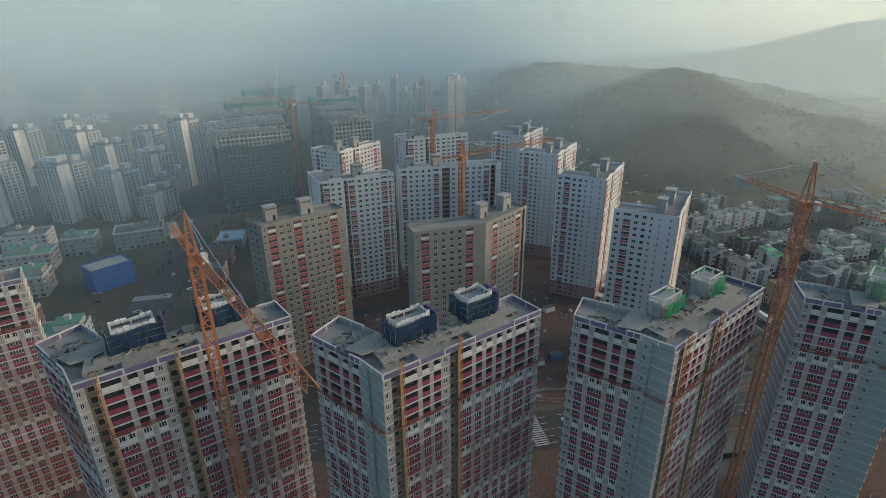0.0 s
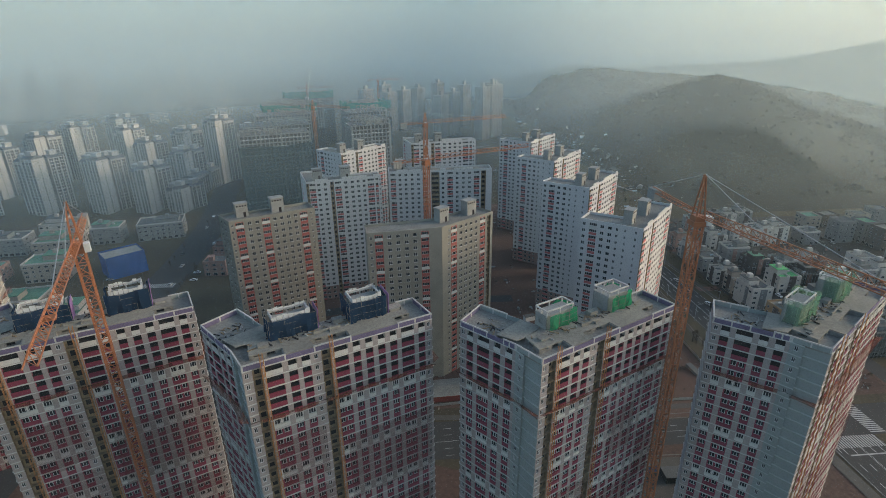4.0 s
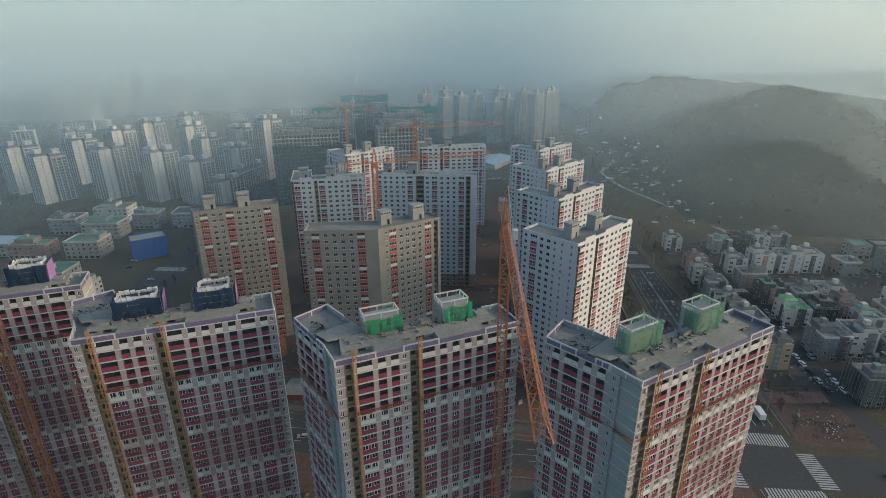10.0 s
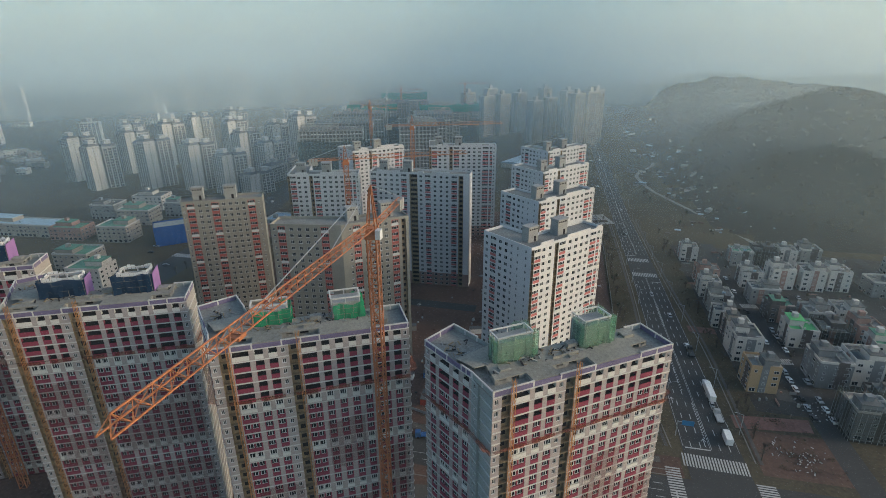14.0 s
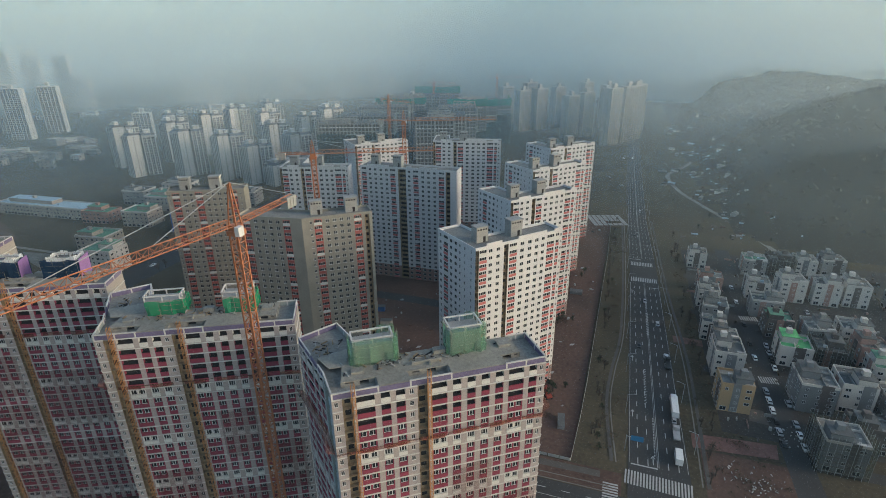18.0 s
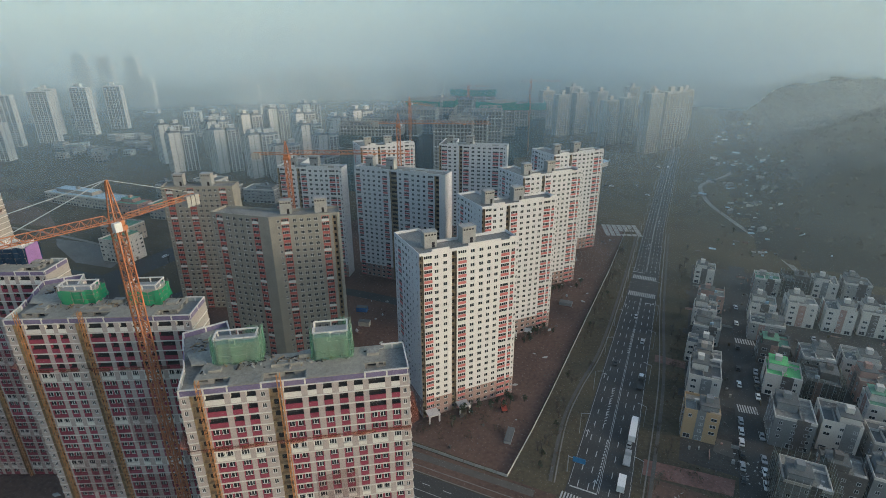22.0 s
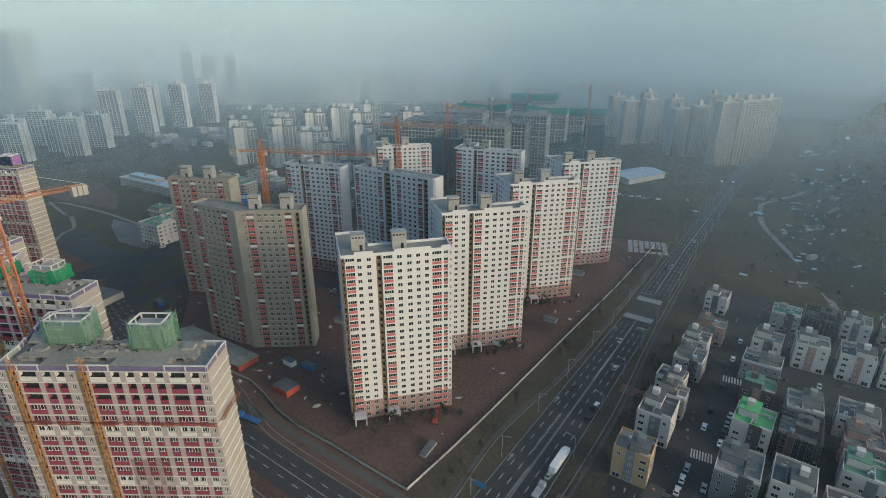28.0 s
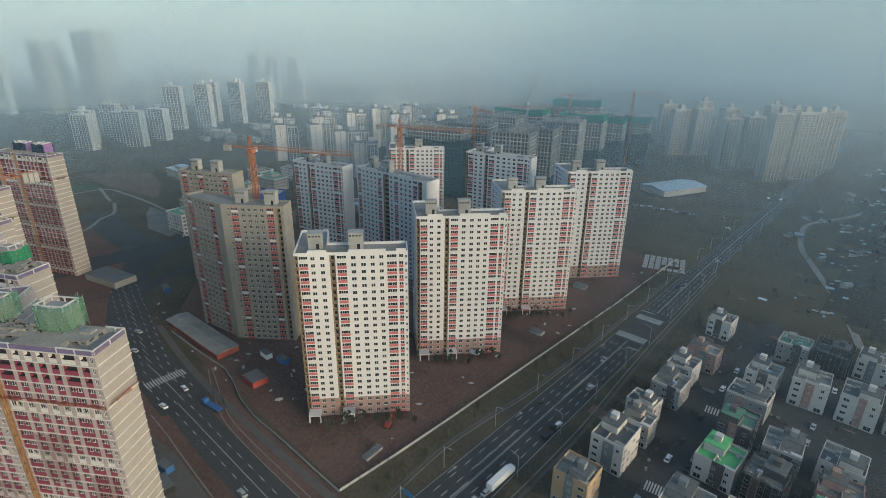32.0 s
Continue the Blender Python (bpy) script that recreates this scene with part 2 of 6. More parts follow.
def facade(tower, a, b, n, h, cols, mats, spec, budget, z0=0.0, base_floors=0):
    """One wall from a to b (outside to its right) with openings floor by floor.
    cols: (from, to, kind). mats: wall, base, ledge, panel, pale panel, near-black room shade, recess. spec: pale(k)
    floors, open(k) floors counted from the top."""
    L, d = face_dir(a, b)
    nx, ny = d.y, -d.x

    def P(s, out, z):
        return (a[0] + d.x * s + nx * out, a[1] + d.y * s + ny * out, z)

    g, gp, gw = Geo(), Geo(), Geo()
    top = z0 + n * h
    zb = z0 + base_floors * h

    def strip(s0, s1, za, zc, out=0.0, m=0):
        if za < zb < zc and m == 0:
            strip(s0, s1, za, zb, out, 1)
            za = zb
        elif zc <= zb and m == 0:
            m = 1
        g.quad(P(s0, out, za), P(s1, out, za), P(s1, out, zc), P(s0, out, zc), m)

    s = 0.0
    for c0, c1, kind in cols:
        if c0 > s:
            for k in range(n):
                strip(s, c0, z0 + k * h, z0 + k * h + h)
        s = c1
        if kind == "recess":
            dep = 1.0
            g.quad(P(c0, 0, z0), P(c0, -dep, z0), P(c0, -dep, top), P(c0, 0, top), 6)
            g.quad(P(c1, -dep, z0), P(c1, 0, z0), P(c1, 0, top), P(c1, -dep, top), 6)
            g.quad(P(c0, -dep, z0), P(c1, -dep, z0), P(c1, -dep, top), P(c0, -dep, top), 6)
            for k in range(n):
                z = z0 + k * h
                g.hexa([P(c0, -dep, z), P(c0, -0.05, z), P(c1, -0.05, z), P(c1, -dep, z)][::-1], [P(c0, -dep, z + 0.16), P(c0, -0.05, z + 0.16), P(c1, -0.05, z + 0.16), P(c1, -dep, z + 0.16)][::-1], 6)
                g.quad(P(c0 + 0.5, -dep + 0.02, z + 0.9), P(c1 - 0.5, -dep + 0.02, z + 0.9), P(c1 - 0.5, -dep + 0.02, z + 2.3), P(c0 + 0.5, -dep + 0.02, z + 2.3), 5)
            continue
        big = kind in ("wide", "bay", "red")
        lights = {"wide": 5 if spec.get("deep") else 4, "red": 4, "bay": 3 if spec.get("deep") else 2, "w": 2, "small": 2}[kind]
        for k in range(n):
            z, ft = z0 + k * h, n - 1 - k
            sill, head = ((1.3 if spec.get("open", 0) > ft else 1.12, 2.62) if spec.get("deep") else (1.22, 2.5)) if big else ((0.85, 2.25) if kind == "w" else (0.9, 2.1))
            is_open, is_pale = spec.get("open", 0) > ft and kind != "small", spec.get("pale", lambda q: False)(ft)
            if is_open and big:
                head = 2.66
            rec = 0.9 if is_open and big else (0.24 if big and spec.get("deep") else 0.2)
            za, zc = z + sill, z + head
            cell = (4 if is_pale and not spec.get("keep_red") else 3) if big and spec.get("full") else 0
            strip(c0, c1, zc, z + h, 0, cell)
            if big:
                strip(c0, c1, z, z + 0.12)
                gp_m = 1 if is_pale else 0
                pm = gp if kind != "bay" or spec.get("bay_panel", True) else None
                if pm is None:
                    strip(c0, c1, z + 0.12, za)
                else:
                    o = 0.06
                    x0, x1 = c0 + 0.02, c1 - 0.02
                    tgt = gp
                    if budget.get("panels", 0) > 0 and k >= budget.get("from", 0):
                        budget["panels"] -= 1
                        tgt = Geo()
                    tgt.hexa([P(x0, -0.1, z + 0.12), P(x0, o, z + 0.12), P(x1, o, z + 0.12), P(x1, -0.1, z + 0.12)], [P(x0, -0.1, za), P(x0, o, za), P(x1, o, za), P(x1, -0.1, za)], gp_m)
                    if tgt is not gp:
                        part("balcony_panel", tgt, [mats[3], mats[4]], tower)
            else:
                strip(c0, c1, z, za)
            if cell and not is_open:
                gap = 0.22 if kind != "wide" else 0.32
                for e0, e1 in ((c0, c0 + gap), (c1 - gap, c1)):
                    g.quad(P(e0, -rec + .14, za), P(e1, -rec + .14, za), P(e1, -rec + .14, zc), P(e0, -rec + .14, zc), cell)
                if kind == "wide":
                    mid = (c0 + c1) / 2
                    g.quad(P(mid - .2, -rec + .14, za), P(mid + .2, -rec + .14, za), P(mid + .2, -rec + .14, zc), P(mid - .2, -rec + .14, zc), cell)
            g.quad(P(c0, 0, za), P(c0, -rec, za), P(c0, -rec, zc), P(c0, 0, zc), cell)
            g.quad(P(c1, -rec, za), P(c1, 0, za), P(c1, 0, zc), P(c1, -rec, zc), cell)
            g.quad(P(c0, 0, zc), P(c0, -rec, zc), P(c1, -rec, zc), P(c1, 0, zc), cell)
            # open floors: sill and back sheet are near black, painted as room shade
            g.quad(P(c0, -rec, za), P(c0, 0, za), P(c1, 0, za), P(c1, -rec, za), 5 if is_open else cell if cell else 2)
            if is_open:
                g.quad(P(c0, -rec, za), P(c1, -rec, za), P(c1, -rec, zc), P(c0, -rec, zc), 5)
                continue
            me = window_for(c1 - c0, zc - za, lights)
            if budget["windows"] > 0 and k >= budget.get("from", 0):
                budget["windows"] -= 1
                m = Matrix.Translation(P(c0, -rec + 0.1, za)) @ Matrix.Rotation(math.atan2(d.y, d.x), 4, "Z")
                part("window", me, None, tower, at=m)
            else:
                gw.quad(P(c0, -rec + 0.03, za), P(c1, -rec + 0.03, za), P(c1, -rec + 0.03, zc), P(c0, -rec + 0.03, zc), 1)
                for q in range(lights + 1):
                    x = c0 + q * (c1 - c0 - 0.1) / lights
                    gw.quad(P(x, -rec + 0.06, za), P(x + 0.1, -rec + 0.06, za), P(x + 0.1, -rec + 0.06, zc), P(x, -rec + 0.06, zc), 0)
                for q in (za, zc - 0.1):
                    gw.quad(P(c0, -rec + 0.06, q), P(c1, -rec + 0.06, q), P(c1, -rec + 0.06, q + 0.1), P(c0, -rec + 0.06, q + 0.1), 0)
    if s < L:
        for k in range(n):
            strip(s, L, z0 + k * h, z0 + k * h + h)
    part("facade_wall", g, mats, tower)
    if gp.f:
        tagged(part("balcony_panel", gp, [mats[3], mats[4]], tower), kind="stuff")
    if gw.f:
        tagged(part("far_window", gw, [FRAME, GLASS], tower), kind="stuff")
    if spec.get("ledge"):
        gl = Geo()
        runs, s = [], 0.0
        for c0, c1, kind in cols:
            if kind == "recess":
                runs.append((s, c0))
                s = c1
        runs.append((s, L))
        for k in range(1, n + 1):
            z = z0 + k * h
            for s0, s1 in runs:
                o = 0.16
                tgt = gl
                if budget.get("ledges", 0) > 0 and k >= budget.get("from", 0):
                    budget["ledges"] -= 1
                    tgt = Geo()
                tgt.hexa([P(s0, -0.05, z - 0.22), P(s0, o, z - 0.22), P(s1, o, z - 0.22), P(s1, -0.05, z - 0.22)], [P(s0, -0.05, z), P(s0, o, z), P(s1, o, z), P(s1, -0.05, z)])
                if tgt is not gl:
                    part("floor_ledge", tgt, mats[2], tower)
        if gl.f:
            tagged(part("floor_ledge", gl, mats[2], tower), kind="stuff")


def blank_wall(tower, a, b, n, h, m, z0=0.0, joints=True, jm=None):
    """A closed wall with a fine proud joint at each floor."""
    L, d = face_dir(a, b)
    nx, ny = d.y, -d.x
    g = Geo()
    P = lambda s, o, z: (a[0] + d.x * s + nx * o, a[1] + d.y * s + ny * o, z)
    prof = [(0, z0, 0)]
    if joints:
        for k in range(1, n):
            z = z0 + k * h
            prof += [(0, z, 1), (.16, z + .02, 1), (.24, z + .3, 1), (0, z + .34, 0)]
    prof.append((0, z0 + n * h, 0))
    for o, z, _k in prof:
        g.v += [P(0, o, z), P(L, o, z)]
    for i in range(len(prof) - 1):
        g.f.append((2 * i, 2 * i + 1, 2 * i + 3, 2 * i + 2))
        g.m.append(prof[i][2])
    part("end_wall", g, [m, jm or LEDGE], tower)


def inset(poly, t):
    """poly anticlockwise, moved inwards by t."""
    out, n = [], len(poly)
    for i in range(n):
        p, q, r = Vector(poly[i - 1]), Vector(poly[i]), Vector(poly[(i + 1) % n])
        d1, d2 = (q - p).normalized(), (r - q).normalized()
        n1, n2 = Vector((-d1.y, d1.x)), Vector((-d2.y, d2.x))
        k = (n1 + n2) / (1 + n1.dot(n2))
        out.append(tuple(q + k * t))
    return out


def parapet(tower, poly, z0, z1, mats, t=0.3, skip=()):
    inner = inset(poly, t)
    n = len(poly)
    for i in range(n):
        if i in skip:
            continue
        j = (i + 1) % n
        g = Geo()
        g.hexa([(*poly[i], z0), (*poly[j], z0), (*inner[j], z0), (*inner[i], z0)], [(*poly[i], z1), (*poly[j], z1), (*inner[j], z1), (*inner[i], z1)], 0)
        part("parapet", g, mats, tower)


# ---- near towers: lilac and maroon, under construction ----
H1, N1 = 2.83, 27
NEAR_FRONT = [(0.45, 1.25, "small"), (2.0, 4.1, "recess"), (4.7, 8.3, "wide"), (9.5, 11.4, "bay"), (12.5, 14.4, "bay"), (15.25, 16.15, "small"), (16.9, 19.1, "recess"),
              (19.7, 23.1, "wide"), (24.3, 26.1, "bay"), (27.4, 29.2, "bay"), (30.5, 32.3, "bay"), (33.6, 35.4, "bay"), (36.6, 40.0, "wide"), (41.2, 43.0, "bay"), (43.6, 44.4, "small")]
NEAR_WING = [(0.5, 1.4, "small"), (2.1, 4.0, "bay"), (5.3, 8.8, "wide"), (10.1, 12.0, "bay"), (13.4, 15.3, "bay")]
NF, NN, NL, NBL, NBR, NR = (0, 0), (-0.9, 7.6), (-5.3, 23.1), (3.8, 27.4), (44.8, 10.3), (45, 0)
NM, NS = (-0.85, 4.8), (-0.2, 4.9)
NI = (9.5, 10.6)


def wall_run(g, a, b, z0, z1, holes, m=0, dark=1, t=0.3):
    """A wall from a to b with real openings: holes are (from, to, sill, head); a near-black slab behind each stands in
    for room shade.
    """
    L, d = face_dir(a, b)
    n = Vector((-d.y, d.x)) * t

    def piece(s0, s1, za, zc, mm=m, off=0.0):
        p, q = Vector(a) + d * s0 + n * off, Vector(a) + d * s1 + n * off
        g.hexa([(*p, za), (*q, za), (*(q + n), za), (*(p + n), za)], [(*p, zc), (*q, zc), (*(q + n), zc), (*(p + n), zc)], mm)

    s = 0.0
    for h0, h1, sill, head in holes:
        piece(s, h0, z0, z1)
        if sill > 0:
            piece(h0, h1, z0, z0 + sill)
        piece(h0, h1, z0 + head, z1)
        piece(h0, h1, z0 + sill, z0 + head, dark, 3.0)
        s = h1
    piece(s, L, z0, z1)


def near_tower(x, y, turn, net, netlabel, label, budget, open_floors=5, core_top=6.0, shift=(1.0, 0.4)):
    tw = thing("apartment_tower", x, y, 0, turn, label, "apartment tower", "maroon apartment towers")
    poly = [NF, NR, NBR, NI, NBL, NL, NN]
    top = N1 * H1
    spec = {"open": open_floors, "pale": lambda q: q % 5 == 0, "deep": True, "ledge": True, "full": True}
    mats = [PANEL, PANEL, LEDGE, MAROON, PALEP, DARK, BROWN]
    facade(tw, NF, NR, N1, H1, NEAR_FRONT, mats, spec, budget)
    facade(tw, NL, NN, N1, H1, NEAR_WING, mats, spec, budget)
    facade(tw, NN, NM, N1, H1, [(0.9, 1.7, "small")], [BLUEW, BLUEW, BLUEJ, MAROON, PALEP, DARK, BROWN], {"ledge": True}, budget)
    blank_wall(tw, NM, NS, N1, H1, BLUEW, joints=False)
    blank_wall(tw, NS, NF, N1, H1, BLUEW, jm=BLUEJ)
    blank_wall(tw, NR, NBR, N1, H1, CREAM, jm=CHALK)
    for a, b in ((NBR, NI), (NI, NBL), (NBL, NL)):
        blank_wall(tw, a, b, N1, H1, PANEL)
    g = Geo()
    g.prism(inset(poly, 0.02), top - 0.3, top + 0.01, 0)
    part("roof_slab", g, DECK, tw, "stained bare concrete roof slab")
    # upper deck with sunken terraces at the unit ends
    dz = 1.2
    for pl in ([(9.3, 0.3), (15.4, 0.3), (15.4, 3.4), (9.3, 3.4)], [(24.2, 0.3), (35.8, 0.3), (35.8, 3.4), (24.2, 3.4)], [(2.2, 3.4), (40.4, 3.4), (40.4, 10.0), (9.6, 10.2), (3.0, 9.0)], [(0.4, 9.0), (3.0, 9.0), (9.2, 10.5), (7.4, 15.8), (-1.7, 13.6)]):
        g = Geo()
        g.prism(pl, top + dz - .22, top + dz)
        part("roof_deck", g, UPPER, tw, "pale smooth upper roof deck")
    for a, b, holes in (((2.2, 3.4), (9.3, 3.4), [(.9, 2.6, .55, .95), (3.8, 5.6, .0, .95)]), ((15.4, 3.4), (24.2, 3.4), [(1.2, 2.8, .55, .95), (4.3, 6.3, .0, .95)]), ((35.8, 3.4), (40.4, 3.4), [(.8, 2.6, .0, .95), (3.2, 4.1, .55, .95)]),
                        ((40.4, 3.4), (40.4, 10.0), [(1.0, 2.4, .5, .95), (3.6, 5.2, .0, .95)]), ((9.3, .4), (9.3, 3.4), []), ((15.4, 3.4), (15.4, .4), []), ((24.2, .4), (24.2, 3.4), []), ((35.8, 3.4), (35.8, .4), []),
                        ((2.9, 9.0), (2.2, 3.4), [(1.5, 3.4, .3, .95)]), ((7.4, 15.8), (-1.7, 13.6), [(1.2, 3.0, .0, .95), (4.6, 6.4, .5, .95)])):
        g = Geo()
        wall_run(g, a, b, top, top + dz - .22, holes)
        part("terrace_wall", g, [DECK, DARK], tw)
    # parapet: low violet sheeting, white frames round the terraces
    lo, hi = 1.05, 1.42
    frames = {0: ((0, 9.3), (15.4, 24.2), (35.8, 45)), 1: ((0, 10.3),), 4: ((0, 10.1),), 5: ((0, 8.2), (12.6, 16.2)), 6: ((0, 7.65),), 3: ((9.5, 17.8),), 2: ((0, 5.0),)}
    for i in range(len(poly)):
        p, q = Vector(poly[i]), Vector(poly[(i + 1) % len(poly)])
        L = (q - p).length
        d = (q - p) / L
        nn = Vector((-d.y, d.x)) * 0.28

        def rail(g, s0, s1, z0, z1, o0=0.0, o1=1.0):
            a, b = p + d * s0, p + d * s1
            g.hexa([(*(a + nn * o0), z0), (*(b + nn * o0), z0), (*(b + nn * o1), z0), (*(a + nn * o1), z0)], [(*(a + nn * o0), z1), (*(b + nn * o0), z1), (*(b + nn * o1), z1), (*(a + nn * o1), z1)])
        n = max(1, round(L / 5.5))
        for k in range(n):
            gs = Geo()
            rail(gs, k * L / n, (k + 1) * L / n, top, top + lo, .1, .75)
            part("parapet_sheet", gs, PURPLE if i in (0, 1, 4, 5) else BLUEW, tw, "faded violet parapet sheeting" if i in (0, 1, 4, 5) else "")
        for s0, s1 in frames[i]:
            s0, s1 = s0 + .001, min(s1, L) - .001
            g = Geo()
            rail(g, s0, s1, top + hi - .26, top + hi)
            m = max(2, round((s1 - s0) / 4.4))
            for k in range(m + 1):
                c = s0 + .18 + (s1 - s0 - .36) * k / m
                rail(g, c - .17, c + .17, top, top + hi - .26)
            part("parapet_frame", g, LEDGE, tw)
    # skylight curbs and low walls on the deck
    for bx, by, w, dd, hh in ((17.0, 5.2, 6.4, .3, .7), (20.6, 4.2, .3, 2.8, .5), (4.6, 5.4, 2.4, 1.6, .5), (36.6, 6.2, 2.6, 2.2, .6), (22.4, 7.6, 2.6, 1.6, 1.0)):
        g = Geo()
        g.box(bx, by, top + dz, bx + w, by + dd, top + dz + hh)
        part("roof_curb", g, DECK, tw)
    for cx, cy, cw, cd, ch in ((12.1 + shift[0], 10.6, 8.4, 3.8, core_top), (30.6 + shift[1], 9.4, 7.0, 4.8, core_top + .5)):
        g = Geo()
        x0, x1, y0, y1 = cx - cw / 2, cx + cw / 2, cy - cd / 2, cy + cd / 2
        zt = top + ch - 1.2
        g.box(x0 + .3, y0 + .3, 0, x1 - .3, y1 - .3, zt)
        for a, b, holes in (((x0, y0), (x1, y0), [(1.2, 2.2, 2.2, 3.2), (cw - 2.6, cw - 1.4, 1.3, 3.2)]), ((x1, y0), (x1, y1), []), ((x1, y1), (x0, y1), []), ((x0, y1), (x0, y0), [(cd / 2 - .6, cd / 2 + .6, 2.3, 3.3)])):
            wall_run(g, a, b, top + .02, zt, holes, 0, 2, .29)
        for a, b in (((-1, -1), (1, -1)), ((1, -1), (1, 1)), ((1, 1), (-1, 1)), ((-1, 1), (-1, -1))):
            g.bar((cx + a[0] * cw / 2, cy + a[1] * cd / 2, top + ch), (cx + b[0] * cw / 2, cy + b[1] * cd / 2, top + ch), 0.3, 1)
            for f in (0, .5):
                px, py = a[0] + (b[0] - a[0]) * f, a[1] + (b[1] - a[1]) * f
                g.bar((cx + px * (cw / 2 - .12), cy + py * (cd / 2 - .12), zt - .3), (cx + px * (cw / 2 - .12), cy + py * (cd / 2 - .12), top + ch), 0.26, 1)
        core = part("lift_core", g, [CONC, LEDGE, DARK], tw, "concrete lift core with an open top frame")
        # netting with folds, pinned to poles
        gn, blue = Geo(), net is BLUENET
        o, ring = (1.3 if blue else 0.8), []
        sides = (((-1, 1), (-1, -1)), ((-1, -1), (1, -1)), ((1, -1), (1, 1))) if blue else (((-.75, -1), (1, -1)), ((1, -1), (1, 1)), ((1, 1), (.2, 1)))
        if net is PALENET:
            sides = (((-1, .3), (-1, -1)),) + sides[:]
        for a, b in sides:
            for k in range(9):
                f = k / 9
                px, py = a[0] + (b[0] - a[0]) * f, a[1] + (b[1] - a[1]) * f
                ring.append((cx + px * (cw / 2 + o) + random.uniform(-.25, .25), cy + py * (cd / 2 + o) + random.uniform(-.25, .25)))
        hi_n = .8 if blue else .62 if net is GREENNET else .86
        zn = top + dz
        for k in range(len(ring) - 1):
            for zi in range(4):
                rows = [(zi / 4) ** 1.1, ((zi + 1) / 4) ** 1.1]
                c = []
                for q, r in ((k, rows[0]), (k + 1, rows[0]), (k + 1, rows[1]), (k, rows[1])):
                    p, slack = ring[q], .3 * (1 - r)
                    c.append((p[0] + slack * math.sin(q * 2.1 + r * 5), p[1] + slack * math.cos(q * 1.7 + r * 4), zn - .1 + (ch * hi_n + .3 * math.sin(q * .9 + cx)) * r))
                gn.quad(*c)
        part("netting", gn, net, core, netlabel)
        gp = Geo()
        for q in range(0, len(ring), 3):
            gp.bar((*ring[q], top), (*ring[q], zn + ch * hi_n + random.uniform(.2, 1.1)), .06)
        for r in (.35, .7, .98):
            for q in range(0, len(ring) - 3, 3):
                gp.bar((*ring[q], zn + ch * hi_n * r), (*ring[q + 3], zn + ch * hi_n * r), .045)
        tagged(part("scaffold_pole", gp, DECK, core), kind="stuff")
        if blue:
            gc = Geo()
            for a, b in (((-1, -1), (1, -1)), ((1, -1), (1, 1)), ((1, 1), (-1, 1)), ((-1, 1), (-1, -1))):
                for k in range(7):
                    p, q = [(cx + (a[0] + (b[0] - a[0]) * f) * (cw / 2 + .25), cy + (a[1] + (b[1] - a[1]) * f) * (cd / 2 + .25)) for f in (k / 7 + .01, (k + 1) / 7 - .01)]
                    z0, z1 = top + ch * .9, top + ch + .45 + .3 * math.sin(k * 1.4 + a[0])
                    gc.quad((*p, z0), (*q, z0), (*q, z1 + random.uniform(-.3, .2)), (*p, z1))
            part("crown_sheet", gc, CROWN, core, "ragged white plastic sheeting round the core top")
            gv = Geo()
            x0 = cx + cw / 2 + o + .15
            gv.hexa([(x0, cy - cd / 2 - 1.2, top), (x0 + .12, cy - cd / 2 - 1.2, top), (x0 + .12, cy + cd / 2 - .4, top), (x0, cy + cd / 2 - .4, top)], [(x0 + .3, cy - cd / 2 - 1.0, top + ch), (x0 + .42, cy - cd / 2 - 1.0, top + ch), (x0 + .42, cy + cd / 2 - .6, top + ch + .4), (x0 + .3, cy + cd / 2 - .6, top + ch + .4)])
            part("side_sheet", gv, VIOLET, core, "violet plastic sheet at the side of the core")
    # boards, pipes and rubble left on the roof
    g = Geo()
    for k in range(120):
        u, v = random.choice((random.uniform(3, 40), random.uniform(8, 30))), random.uniform(5.5, 9.6)
        zr = top + dz
        if k % 4 == 0:
            u, v, zr = random.uniform(-2.5, 4), random.uniform(15.5, 22), top
        a, L = random.uniform(0, 3.1), random.uniform(.4, 2.2)
        g.bar((u - L * math.cos(a) / 2, v - L * math.sin(a) / 2, zr + .08), (u + L * math.cos(a) / 2, v + L * math.sin(a) / 2, zr + random.uniform(.08, .3)), random.uniform(.06, .32), k % 3)
    tagged(part("roof_rubble", g, [CONC, BROWN, DARK], tw, "boards and rubble left on the roof"), kind="stuff")
    # red catch net round the building
    zc = top - 4.6 * H1
    for i in (0, 1, 5, 6):
        a, b = Vector(poly[i]), Vector(poly[(i + 1) % 7])
        d = (b - a).normalized()
        nn = Vector((d.y, -d.x))
        g, L = Geo(), (b - a).length
        k = int(L / 2.5)
        for q in range(k):
            p0, p1 = a + d * (L * q / k), a + d * (L * (q + 1) / k)
            s0, s1 = 0.25 * math.sin(q * 1.3), 0.25 * math.sin(q * 1.3 + 1.3)
            g.quad((*(p0 + nn * .25), zc), (*(p1 + nn * .25), zc), (*(p1 + nn * 1.9), zc + .9 + s1), (*(p0 + nn * 1.9), zc + .9 + s0))
            if q % 3:
                g.quad((*(p0 + nn * .3), zc - 1.0 + s0), (*(p1 + nn * .3), zc - 1.0 + s1), (*(p1 + nn * .25), zc), (*(p0 + nn * .25), zc))
        part("catch_net", g, REDNET, tw, "sagging red safety catch net")
